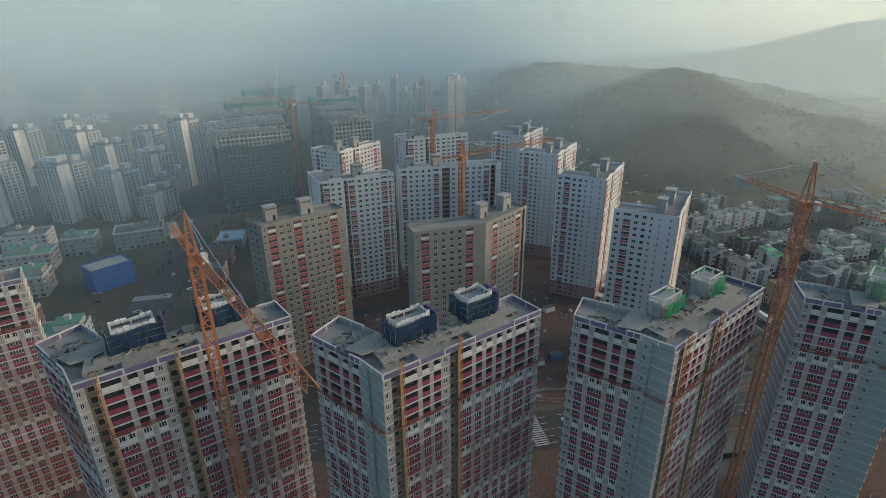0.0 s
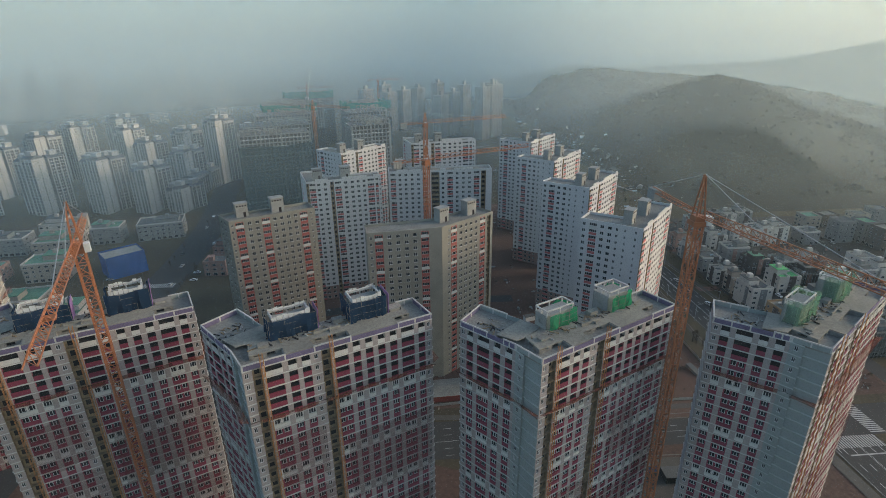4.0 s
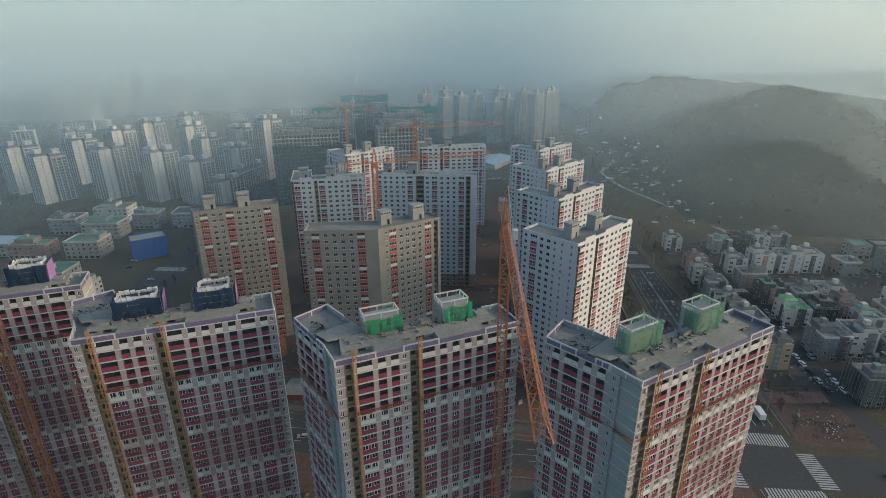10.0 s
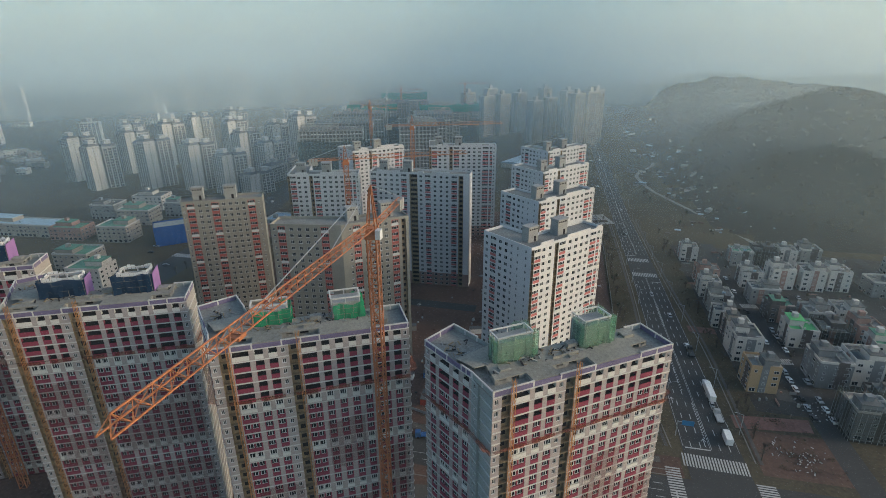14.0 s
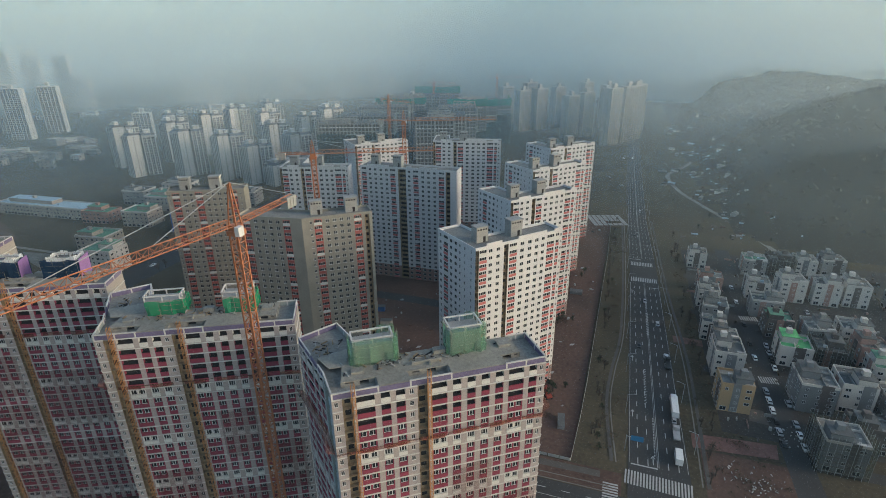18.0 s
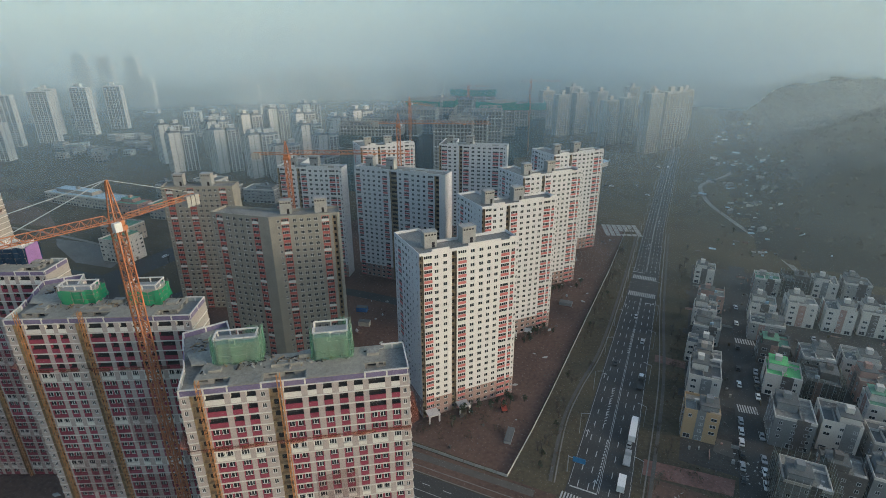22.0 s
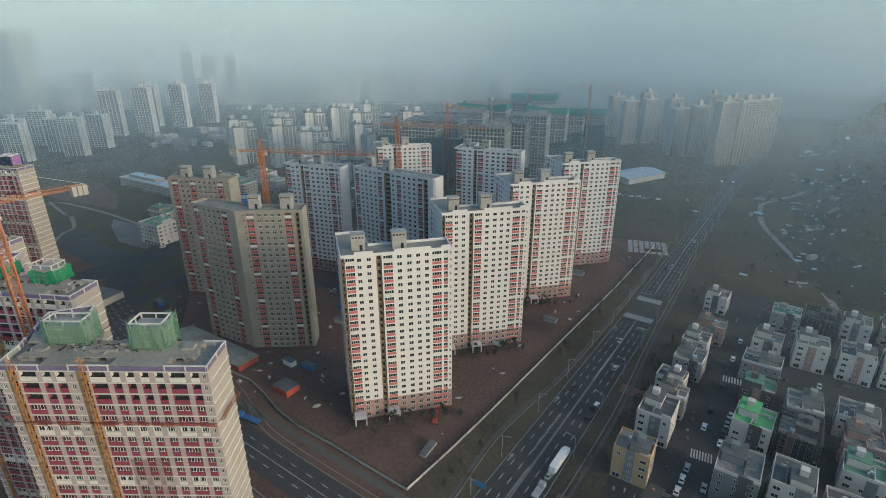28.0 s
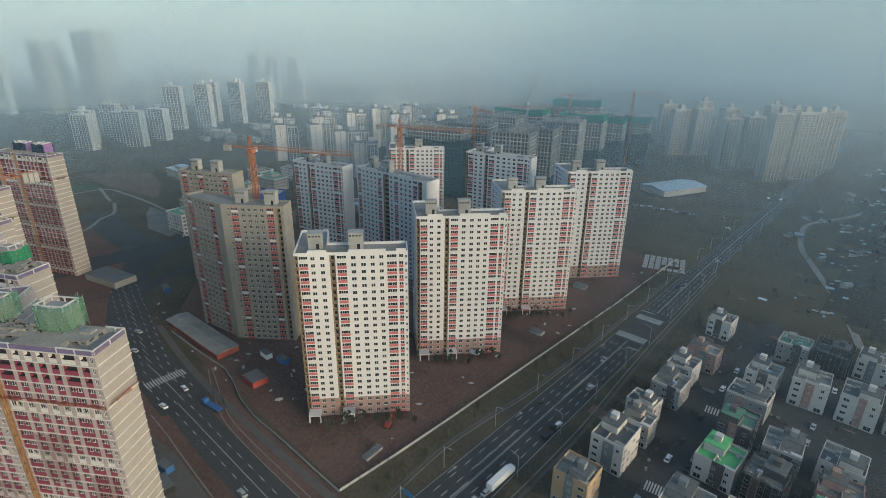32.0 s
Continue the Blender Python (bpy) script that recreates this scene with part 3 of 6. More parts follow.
    # faded nets hung before the lower floors
    for u0, u1, k0, k1 in ((5, 44, 0, 9), (6, 17, 10, 14), (21, 44, 11, 18), (5, 16, 15, 20)) if net is BLUENET else ((6.0, 16.5, 8, 13), (21, 35, 2, 10), (36, 44, 9, 15), (2, 15, 0, 6), (24, 33, 14, 19)):
        g, nu = Geo(), int((u1 - u0) / 1.5)
        for q in range(nu):
            a, b = u0 + (u1 - u0) * q / nu, u0 + (u1 - u0) * (q + 1) / nu
            for k in range(k0, k1):
                c = [(p, -.75 + .2 * math.sin(p * 1.1 + z * .4), z * H1 + (.5 * math.sin(p * .7 + u0) if z in (k0, k1) else 0)) for p, z in ((a, k), (b, k), (b, k + 1), (a, k + 1))]
                g.quad(*c)
        part("hung_net", g, PINKNET, tw, "faded pink safety net hung before the floors")
    # hoist mast beside each recess
    for u in (4.15, 19.2):
        g = Geo()
        for k in range(38):
            z = k * 2.1
            g.bar((u - .35, -0.5, z), (u + .35, -0.5, z + 2.1), .06)
            g.bar((u - .35, -0.5, z), (u + .35, -0.5, z), .06)
            g.bar((u - .35, -1.1, z), (u + .35, -1.1, z + 2.1), .06)
        for du, dv in ((-.35, -.5), (.35, -.5), (-.35, -1.1), (.35, -1.1)):
            g.bar((u + du, dv, 0), (u + du, dv, 80), .09)
        part("hoist_mast", g, HOIST, tw, "ochre lattice hoist mast")
    return tw


near_tower(130.0, 82.4, 34.7, PALENET, "torn pale green debris netting", "lilac concrete apartment tower with maroon balconies and green roof nets", {"windows": 300, "from": 9, "panels": 200, "ledges": 90}, 3, 6.9, (-2.4, -1.3))
near_tower(67.0, 84.4, 27.7, GREENNET, "torn green debris netting", "lilac concrete apartment tower with maroon balconies and green roof nets", {"windows": 300, "from": 12, "panels": 200, "ledges": 70})
near_tower(4.2, 87.6, 24.9, BLUENET, "dark blue tarpaulin wrap", "lilac concrete apartment tower with maroon balconies and blue tarpaulins", {"windows": 250, "from": 13, "panels": 160, "ledges": 60})
near_tower(-56.0, 97.0, 25.5, BLUENET, "dark blue tarpaulin wrap", "lilac concrete apartment tower with maroon balconies and blue tarpaulins", {"windows": 150, "from": 14, "panels": 80})
near_tower(-133.0, 136.0, 25.0, BLUENET, "dark blue tarpaulin wrap", "lilac concrete apartment tower with maroon balconies and blue tarpaulins", {"windows": 40, "from": 18})

# ---- white towers along the road and behind ----
H2, N2 = 2.8, 25
W_FRONT = [(0.0, 1.5, "recess"), (1.7, 4.9, "red"), (5.8, 7.4, "w"), (9.2, 10.8, "w"), (12.6, 14.6, "recess"), (15.2, 18.6, "red"), (20.2, 22.0, "w"), (23.8, 25.6, "w"), (27.2, 28.8, "w"), (30.4, 32.0, "w"), (33.2, 36.8, "red"), (37.6, 39.2, "bay"), (39.8, 40.6, "small")]
W_WING = [(1.0, 2.4, "w"), (4.0, 7.2, "red"), (8.6, 10.2, "w"), (11.8, 13.4, "w"), (15.0, 16.0, "small"), (18.4, 19.2, "small"), (22.6, 23.4, "small")]


def white_tower(x, y, turn, label, budget, front=W_FRONT, wing=W_WING, wl=25.8, wa=91.5, length=40.9, wall=WHITE, base=BASEP, panel=SALMON, pale=lambda q: q % 5 == 0, group="white apartment towers", base_floors=3, merlons=True, full=False):
    tw = thing("apartment_tower", x, y, 0, turn, label, "apartment tower", group)
    dep = 10.5
    ca, sa = math.cos(radians(wa)), math.sin(radians(wa))
    F, R, BR = (0, 0), (length, 0), (length, dep)
    Lp = (wl * ca, wl * sa)
    BL = (Lp[0] + dep * sa, Lp[1] - dep * ca)
    I = (dep * sa + 0.5, dep)
    poly = [F, R, BR, I, BL, Lp]
    top = N2 * H2
    spec = {"pale": pale, "bay_panel": True, "full": full, "keep_red": True}
    mats = [wall, base, LEDGE, panel, PALEP, DARK, BROWN]
    facade(tw, F, R, N2, H2, front, mats, spec, budget, base_floors=base_floors)
    facade(tw, Lp, F, N2, H2, wing, mats, spec, budget, base_floors=base_floors)
    for a, b in ((R, BR), (BR, I), (I, BL), (BL, Lp)):
        blank_wall(tw, a, b, N2, H2, wall, joints=False)
    g = Geo()
    g.prism(inset(poly, 0.02), top - 0.3, top, 0)
    part("roof_slab", g, DECK, tw, "grey concrete roof slab")
    parapet(tw, poly, top, top + 1.0, wall)
    if merlons:
        for c0, c1, kind in front:
            if kind in ("w", "bay"):
                g = Geo()
                g.box(c0 - .9, 0.0, top + 1.0, c1 + .9, 0.35, top + 1.9, 0)
                part("parapet_block", g, wall, tw)
    for cx, cy, cw, cd, ch in ((7.0, 8.0, 5.0, 3.6, 5.8), (22.0, 7.0, 5.4, 4.0, 6.2)):
        g = Geo()
        g.box(cx - cw / 2, cy - cd / 2, top, cx + cw / 2, cy + cd / 2, top + ch, 0)
        g.box(cx - cw / 2 - .25, cy - cd / 2 - .25, top + ch, cx + cw / 2 + .25, cy + cd / 2 + .25, top + ch + .35, 0)
        g.box(cx + .4, cy - cd / 2 - .05, top, cx + 1.5, cy - cd / 2 + .05, top + 2.2, 1)
        for k in range(4):
            g.box(cx - cw / 2 + .4 + k * 1.15, cy - cd / 2 - .06, top + ch - 1.1, cx - cw / 2 + 1.1 + k * 1.15, cy - cd / 2 + .02, top + ch - .5, 1)
        part("lift_housing", g, [CONC, DARK], tw)
    return tw


WL = "white apartment tower with salmon balcony panels and pinkish brown base"
for x, y in ((132.3, 178.8), (132.2, 240.6), (131.9, 303.8), (133.0, 369.5)):
    white_tower(x, y, 48.7, WL, {"windows": 260 if y < 330 else 120, "from": 6, "panels": 100 if y < 330 else 0})
white_tower(-12.5, 269.5, 15, WL, {"windows": 100, "from": 12})
white_tower(-1.5, 344.0, 45, WL, {"windows": 50, "from": 16})
white_tower(46.0, 376.0, 12, WL, {"windows": 50, "from": 16}, length=50, front=[(a * 1.2, b * 1.2, k) for a, b, k in W_FRONT])
white_tower(31.0, 288.0, 1, WL, {"windows": 120, "from": 12}, length=60, wl=11, wing=[], front=[(1.0, 4.0, "red"), (5.6, 7.2, "w"), (9, 10.6, "w"), (12.6, 14.2, "w"), (16.2, 17.8, "w"), (19.4, 22.6, "red"), (24.4, 29.2, "recess"), (30.4, 32, "w"), (33.8, 37, "red"), (38.8, 40.4, "w"), (42.4, 44, "w"), (46, 47.6, "w"), (49.4, 52.6, "red"), (53.6, 56.4, "recess")])

# taupe towers not yet painted
GFR = [(0.6, 1.5, "small"), (2.4, 5.8, "red"), (7.4, 9.0, "w"), (10.6, 12.2, "w"), (13.4, 16.8, "red"), (18.2, 19.8, "w"), (21.2, 22.8, "w"), (24.2, 25.8, "w"), (27.2, 28.8, "w"), (30.0, 33.4, "red"), (34.8, 35.6, "small")]
white_tower(-34.0, 206.0, 27, "taupe unpainted apartment tower with red balcony panels", {"windows": 150, "from": 10}, front=GFR, wing=[(2, 3.4, "w"), (6, 7.6, "w"), (9, 9.8, "small")], wl=12, wa=100, length=37, wall=OLIVE, panel=ROSE, full=True, pale=lambda q: q % 5 == 0, group="taupe apartment towers", base_floors=0, merlons=False)
white_tower(54.0, 189.5, 38, "taupe unpainted apartment tower with red balcony panels", {"windows": 200, "from": 10}, front=[(3.2, 4.2, "small"), (5.0, 8.2, "red"), (9.8, 11.4, "w"), (12.8, 14.4, "w"), (15.8, 17.4, "w"), (18.8, 20.4, "w"), (22.0, 25.2, "red"), (26.6, 28.6, "recess")], wing=[(1.0, 2.0, "small"), (3, 6.2, "red"), (8, 9.6, "w"), (11.4, 13, "w"), (14.8, 16.4, "w"), (18.2, 19.8, "w"), (21.4, 24.6, "red")], wl=30, wa=150, length=30, wall=OLIVE, panel=ROSE, full=True, pale=lambda q: q % 5 == 0, group="taupe apartment towers", base_floors=0, merlons=False)


# ---- tower cranes ----
def crane(x, y, z, turn, jib, counter, label, apex=9.0, base=0.0, w=2.0, rise=0.0):
    c = thing("tower_crane", x, y, base, turn, label, "crane")
    z -= base
    g, hw, st = Geo(), w / 2, 2.4
    k, zz = 0, 0.0
    for sx2, sy2 in ((-1, -1), (1, -1), (1, 1), (-1, 1)):
        g.bar((sx2 * hw, sy2 * hw, 0), (sx2 * hw, sy2 * hw, z - 1), .3)
    while zz < z - 3:
        q = [(-hw, -hw), (hw, -hw), (hw, hw), (-hw, hw)]
        for i in range(4):
            a, b = q[i], q[(i + 1) % 4]
            if k % 2:
                a, b = b, a
            g.bar((*a, zz), (*b, zz + st), .16)
            g.bar((*a, zz), (*b, zz), .16)
        zz, k = zz + st, k + 1
    part("mast", g, ORANGE, c, "orange lattice mast")
    g = Geo()
    g.box(-1.4, -1.4, z - 2.2, 1.4, 1.4, z - 1.2)
    g.box(-1.1, -1.1, z - 1.2, 1.1, 1.1, z)
    part("slewing_ring", g, ORANGE, c)
    g = Geo()
    g.box(1.2, -2.0, z - 1.9, 2.3, -0.4, z + 0.1)
    g.box(1.25, -2.06, z - 1.1, 2.25, -1.98, z - 0.1)
    part("cab", g, [FRAME], c, "small white operator cab")

    def truss(y0, y1, za, wid, hi):
        t = Geo()
        n = max(3, int(abs(y1 - y0) / 2.4))
        s = (y1 - y0) / n
        for i in range(n):
            a, b = y0 + i * s, y0 + (i + 1) * s
            m = (a + b) / 2
            for e in (-wid / 2, wid / 2):
                t.bar((e, a, za), (e, b, za), .16)
                t.bar((e, a, za), (0, m, za + hi), .085)
                t.bar((e, b, za), (0, m, za + hi), .085)
            t.bar((-wid / 2, a, za), (wid / 2, a, za), .09)
            t.bar((-wid / 2, a, za), (wid / 2, b, za), .075)
            if i < n - 1:
                t.bar((0, m, za + hi), (0, m + s, za + hi), .17)
        return t
    t = truss(-1.2, -jib, z, 1.5, 1.6)
    t.v = [(p[0], p[1], p[2] + rise * max(0, -p[1]) / jib) for p in t.v]
    part("jib", t, ORANGE, c, "long orange lattice jib")
    g = truss(1.2, counter, z, 1.6, 0.9)
    part("counter_jib", g, ORANGE, c)
    for k in range(3):
        g = Geo()
        g.box(-1.0, counter - 1.6 - k * 1.3, z - 2.0, 1.0, counter - .5 - k * 1.3, z + 0.7)
        part("counterweight", g, CONC, c, "concrete counterweight block")
    g = Geo()
    for e in (-.9, .9):
        for f in (-.9, .9):
            g.bar((e, f, z), (e * .15, f * .15, z + apex), .24)
    for k in range(1, 5):
        r, h = .9 * (1 - k * .19), z + apex * k / 5
        g.bar((-r, -r, h), (r, -r, h), .12), g.bar((-r, r, h), (r, r, h), .12), g.bar((-r, -r, h), (-r, r, h), .12), g.bar((r, -r, h), (r, r, h), .12)
    part("apex", g, ORANGE, c)
    g = Geo()
    g.bar((0, 0, z + apex), (0, -jib * .62, z + 1.7 + rise * .62), .12), g.bar((0, 0, z + apex), (0, -jib * .3, z + 1.7 + rise * .3), .12), g.bar((0, 0, z + apex), (0, counter - 1, z + .9), .12)
    part("pendant_line", g, STEELG, c)
    g = Geo()
    yy = -jib * .72
    g.box(-.8, yy - .8, z - .5 + rise * .72, .8, yy + .8, z - .1 + rise * .72)
    part("trolley", g, ORANGE, c)
    return c


CL = "orange lattice tower crane with long jib"
crane(102.5, 95.8, 104.6, 1.2, 69, 22, CL, rise=5)
crane(-30.5, 102.8, 101.0, 25, 60, 22, CL, rise=4)
crane(49.2, 210.5, 93.8, 115, 55, 16, CL, 6)
crane(53.3, 304.5, 95.4, 110, 55, 16, CL, 6)


# ---- ground, hills, roads ----
def step(a, b, x):
    t = min(1, max(0, (x - a) / (b - a)))
    return t * t * (3 - 2 * t)


HILLS = ((405, 590, 84, 80, 105), (450, 830, 42, 100, 120), (425, 1150, 78, 120, 200), (640, 760, 55, 110, 190), (1480, 1180, 168, 270, 300), (900, 1700, 60, 400, 300))


def height(x, y):
    h = sum(a * math.exp(-((x - cx) / sx_) ** 2 / 2 - ((y - cy) / sy_) ** 2 / 2) for cx, cy, a, sx_, sy_ in HILLS)
    h *= max(step(255, 330, x) * step(385, 520, y - max(0, x - 460) * .25), step(1500, 2300, math.hypot(x, y)))
    if h > 1:
        h += (5 * noise.noise((x / 60, y / 60, 0)) + 2.5 * noise.noise((x / 19, y / 19, 3))) * min(1, h / 20)
    return max(h, 0)


def axis_points(lo, hi, a, b, fine, coarse):
    out, x = [], lo
    while x < hi:
        out.append(x)
        d = 0 if a <= x <= b else min(abs(x - a), abs(x - b))
        x += fine + (coarse - fine) * min(1, d / 1500)
    return out + [hi]


XS, YS = axis_points(-4700, 4700, 180, 900, 12, 170), axis_points(-3000, 4700, 350, 1300, 13, 170)
gv = [(x, y, height(x, y)) for y in YS for x in XS]
nx_ = len(XS)
g = Geo()
g.v = gv
g.f = [(j * nx_ + i, j * nx_ + i + 1, (j + 1) * nx_ + i + 1, (j + 1) * nx_ + i) for j in range(len(YS) - 1) for i in range(nx_ - 1)]
g.m = [1 if max(gv[k][2] for k in q) > .8 + 2 * abs(noise.noise((gv[q[0]][0] / 30, gv[q[0]][1] / 30, 8))) else 0 for q in g.f]
ground = solo("ground", g, [GRASS, WOOD], "dry winter fields rising to dark leafless hills", "ground", "structure")
for p in ground.data.polygons:
    p.use_smooth = True


def strip_mesh(name, left, right, z, m, label, cat):
    s = Geo()
    for i in range(len(left) - 1):
        s.quad((*left[i], z), (*right[i], z), (*right[i + 1], z), (*left[i + 1], z))
    return solo(name, s, m, label, cat, "structure")


def smooth_line(pts, n=6):
    out = []
    for i in range(len(pts) - 1):
        p0, p1, p2, p3 = [Vector(pts[min(max(k, 0), len(pts) - 1)]) for k in (i - 1, i, i + 1, i + 2)]
        for k in range(n):
            t = k / n
            out.append(0.5 * ((2 * p1) + (p2 - p0) * t + (2 * p0 - 5 * p1 + 4 * p2 - p3) * t * t + (3 * p1 - p0 - 3 * p2 + p3) * t ** 3))
    return [tuple(p) for p in out] + [tuple(pts[-1])]


def ribbon(name, pts, w, z, m, label, cat):
    pts = smooth_line(pts)
    L, R = [], []
    for i, p in enumerate(pts):
        a, b = Vector(pts[max(0, i - 1)]), Vector(pts[min(len(pts) - 1, i + 1)])
        d = (b - a).normalized()
        nn = Vector((-d.y, d.x)) * w / 2
        L.append(tuple(Vector(p) + nn)), R.append(tuple(Vector(p) - nn))
    return strip_mesh(name, L, R, z, m, label, cat)


def flat(name, poly, z, m, label, cat):
    s = Geo()
    s.v, s.f, s.m = [(*p, z) for p in poly], [tuple(range(len(poly)))], [0]
    return solo(name, s, m, label, cat, "structure")


AVL = [(192, -320), (192, 120), (192, 340), (190, 450), (188.5, 600), (187, 760), (183, 1100), (175, 1900)]
AVR = [(213.5, -320), (213.5, 120), (208.5, 340), (204.6, 450), (203.6, 600), (203, 760), (199, 1100), (191, 1900)]
strip_mesh("road_avenue", AVL, AVR, 0.10, ASPHALT, "dark asphalt avenue of several lanes", "road")
ribbon("road_south", [(192, 146), (120, 146), (84, 148)], 13.5, 0.08, ASPHALT, "dark asphalt side street by the building site", "road")
ribbon("road_south_west", [(90, 148), (60, 149), (10, 153), (-50, 172), (-110, 205)], 20, 0.076, ASPHALT, "dark asphalt side street by the building site", "road")
ribbon("road_east", [(213, 146), (300, 146), (420, 140)], 17, 0.08, ASPHALT, "dark asphalt side street", "road")
ribbon("road_west", [(-108, -200), (-108, 120), (-112, 260), (-118, 390), (-132, 480), (-165, 640), (-210, 900)], 24, 0.09, ASPHALT, "dark asphalt avenue", "road")
ribbon("road_site", [(-30, 166), (-52, 195), (-48, 225), (-20, 250), (40, 262), (100, 262)], 8, 0.07, ASPHALT, "dusty site road", "road")
ribbon("village_street", [(249.5, 150), (249.5, 200), (250.5, 260), (252.5, 335), (253, 400)], 9, 0.07, ASPHALT, "asphalt street between low houses", "road")
for k, y in enumerate((188, 240, 296, 345)):
    ribbon("village_lane", [(224 if k else 250, y), (300, y), (440, y + 6)], 5.5, 0.06, ASPHALT, "narrow asphalt lane between low houses", "road")
ribbon("village_lane", [(285, 180), (284, 390)], 5, 0.065, ASPHALT, "narrow asphalt lane between low houses", "road")
ribbon("village_lane", [(345, 180), (348, 390)], 6, 0.065, ASPHALT, "narrow asphalt lane between low houses", "road")
ribbon("farm_track", [(290, 400), (276, 450), (264, 480), (250, 516), (237, 553), (230, 600), (231, 625), (243, 652), (255, 680), (266, 720), (270, 760), (274, 866)], 4, 0.5, mat("pale_track_gravel", (0.19, 0.18, 0.165), .95, .3, .1, 1), "pale concrete farm track along the hill foot", "track")
ribbon("pavement_west", [(188.5, -50), (188.5, 130)], 4.5, 0.22, PAVE, "grey paved footway with kerb", "pavement")
KERB = mat("pale_kerb_stone", (0.155, 0.145, 0.13), .9, .3, .3, 3)
ribbon("pavement_verge", [(188, 168), (185, 200), (186, 225), (189.4, 262), (189.4, 340), (187, 450)], .5, 0.2, KERB, "pale kerb line of a narrow footway in the verge", "pavement")
ribbon("footway_verge", [(186.5, 168), (183.5, 200), (184.5, 225), (187.9, 262), (187.9, 340), (185.5, 450)], 1.3, 0.16, PAVE, "dusty paved footway in the verge", "pavement")
ribbon("pavement_east", [(216, 165), (216, 240), (212.3, 300), (210.3, 340), (206.5, 450)], .5, 0.2, KERB, "pale kerb line of the avenue", "pavement")
ribbon("footway_east", [(218, 165), (218, 240), (214.3, 300), (212.3, 340), (208.5, 450)], 1.3, 0.16, PAVE, "dusty paved footway", "pavement")
ribbon("pavement_south", [(183, 160.5), (110, 159.5), (60, 161), (12, 166)], 3, 0.2, PAVE, "dusty paved footway by the fence", "pavement")
flat("site_soil", [(173, 165), (177, 424), (175, 450), (-20, 450), (-60, 260), (-45, 215), (20, 168)], 0.05, SOIL, "bare brown building site soil", "ground")
flat("near_site_soil", [(188, -60), (188, 132), (60, 132), (-95, 190), (-240, 190), (-240, -60)], 0.045, SOIL, "bare brown building site soil", "ground")
flat("red_paving", [(214.6, 184.3), (243, 187), (244, 195), (214.6, 192.3)], 0.06, mat("worn_red_paving", (0.16, 0.082, 0.066), 0.95, 0.4, 0.12, 0.8, 0.2), "worn reddish paved strip", "pavement")
flat("red_paving_far", [(212.9, 259.5), (226.2, 259), (226.2, 265), (212.7, 266)], 0.06, mat("faded_red_paving", (0.14, 0.082, 0.066), 0.95, 0.4, 0.12, 0.8, 0.2), "worn reddish paved strip", "pavement")
flat("verge_soil", [(217, 160), (247, 160), (247, 184), (217, 184)], 0.04, SOIL, "bare brown soil plot with debris", "ground")
flat("concrete_yard_south", [(98, 116), (150, 112), (150, 132.6), (115, 133.6), (98, 131)], 0.06, PAVE, "pale smooth concrete yard on the building site", "pavement")
ribbon("kerb_yard", [(86, 135.4), (104, 135.2), (116, 134.6), (150, 133.4)], .5, 0.3, KERB, "pale low kerb wall round the concrete yard", "pavement")
flat("concrete_yard", [(237, 207), (244, 206), (243.5, 215), (238.5, 215)], 0.065, PAVE, "pale concrete yard slab", "pavement")
g = Geo()
for k in range(90):
    u, v = (random.gauss(233, 5), random.gauss(173, 4)) if k % 3 else (random.gauss(250, 3), random.gauss(200, 5))
    a, L = random.uniform(0, 3.1), random.uniform(.3, 1.1)
    g.bar((u - L * math.cos(a) / 2, v - L * math.sin(a) / 2, .2), (u + L * math.cos(a) / 2, v + L * math.sin(a) / 2, random.uniform(.2, .5)), random.uniform(.1, .35), k % 2)
solo("plot_debris", g, [LEDGE, CONC], "pale rubble and boards strewn over a bare plot", "rubble", "stuff")

flat("village_ground", [(226, 197), (450, 197), (450, 392), (226, 392)], 0.03, mat("dark_yard_paving", (0.045, 0.043, 0.040), 0.95, 0.4, 0.08, 0.9, 0.2), "dark paved yards between low houses", "ground")

PATH = mat("pale_trodden_path", (0.17, 0.155, 0.135), .95, .3, .1, 1)
for pts in ([(-380, 190), (-330, 201), (-322, 238), (-290, 246), (-241, 251), (-175, 252), (-140, 250)], [(-331, 236), (-300, 231), (-269, 227)], [(-175, 165), (-183, 174), (-195, 189), (-216, 204), (-227, 217), (-262, 228)]):
    ribbon("field_path", pts, 3.0, 0.06, PATH, "pale trodden path across bare fields", "path")
for nm, poly, m_, lb in (("field_green", [(-366, 213), (-350, 240), (-329, 235), (-339, 207)], mat("green_winter_crop", (0.045, 0.075, 0.045), .95, .4, .05, .8, .2), "strip of green winter crop"),
                         ("field_pale", [(-223, 246), (-190, 251), (-140, 246), (-128, 226), (-160, 222), (-205, 236)], mat("pale_levelled_ground", (0.13, 0.125, 0.115), .95, .4, .06, .9, .2), "pale levelled ground"),
                         ("field_dark", [(-250, 200), (-225, 222), (-165, 212), (-120, 216), (-118, 186), (-155, 176), (-200, 180)], mat("dark_wet_ground", (0.045, 0.047, 0.045), .8, .5, .05, .8, .2), "dark wet ground"),
                         ("field_brown", [(-420, 240), (-370, 300), (-300, 285), (-250, 262), (-300, 252), (-330, 244)], mat("brown_tilled_soil", (0.10, 0.072, 0.055), .95, .4, .05, .8, .2), "brown tilled field")):
    flat(nm, poly, 0.035, m_, lb, "ground")

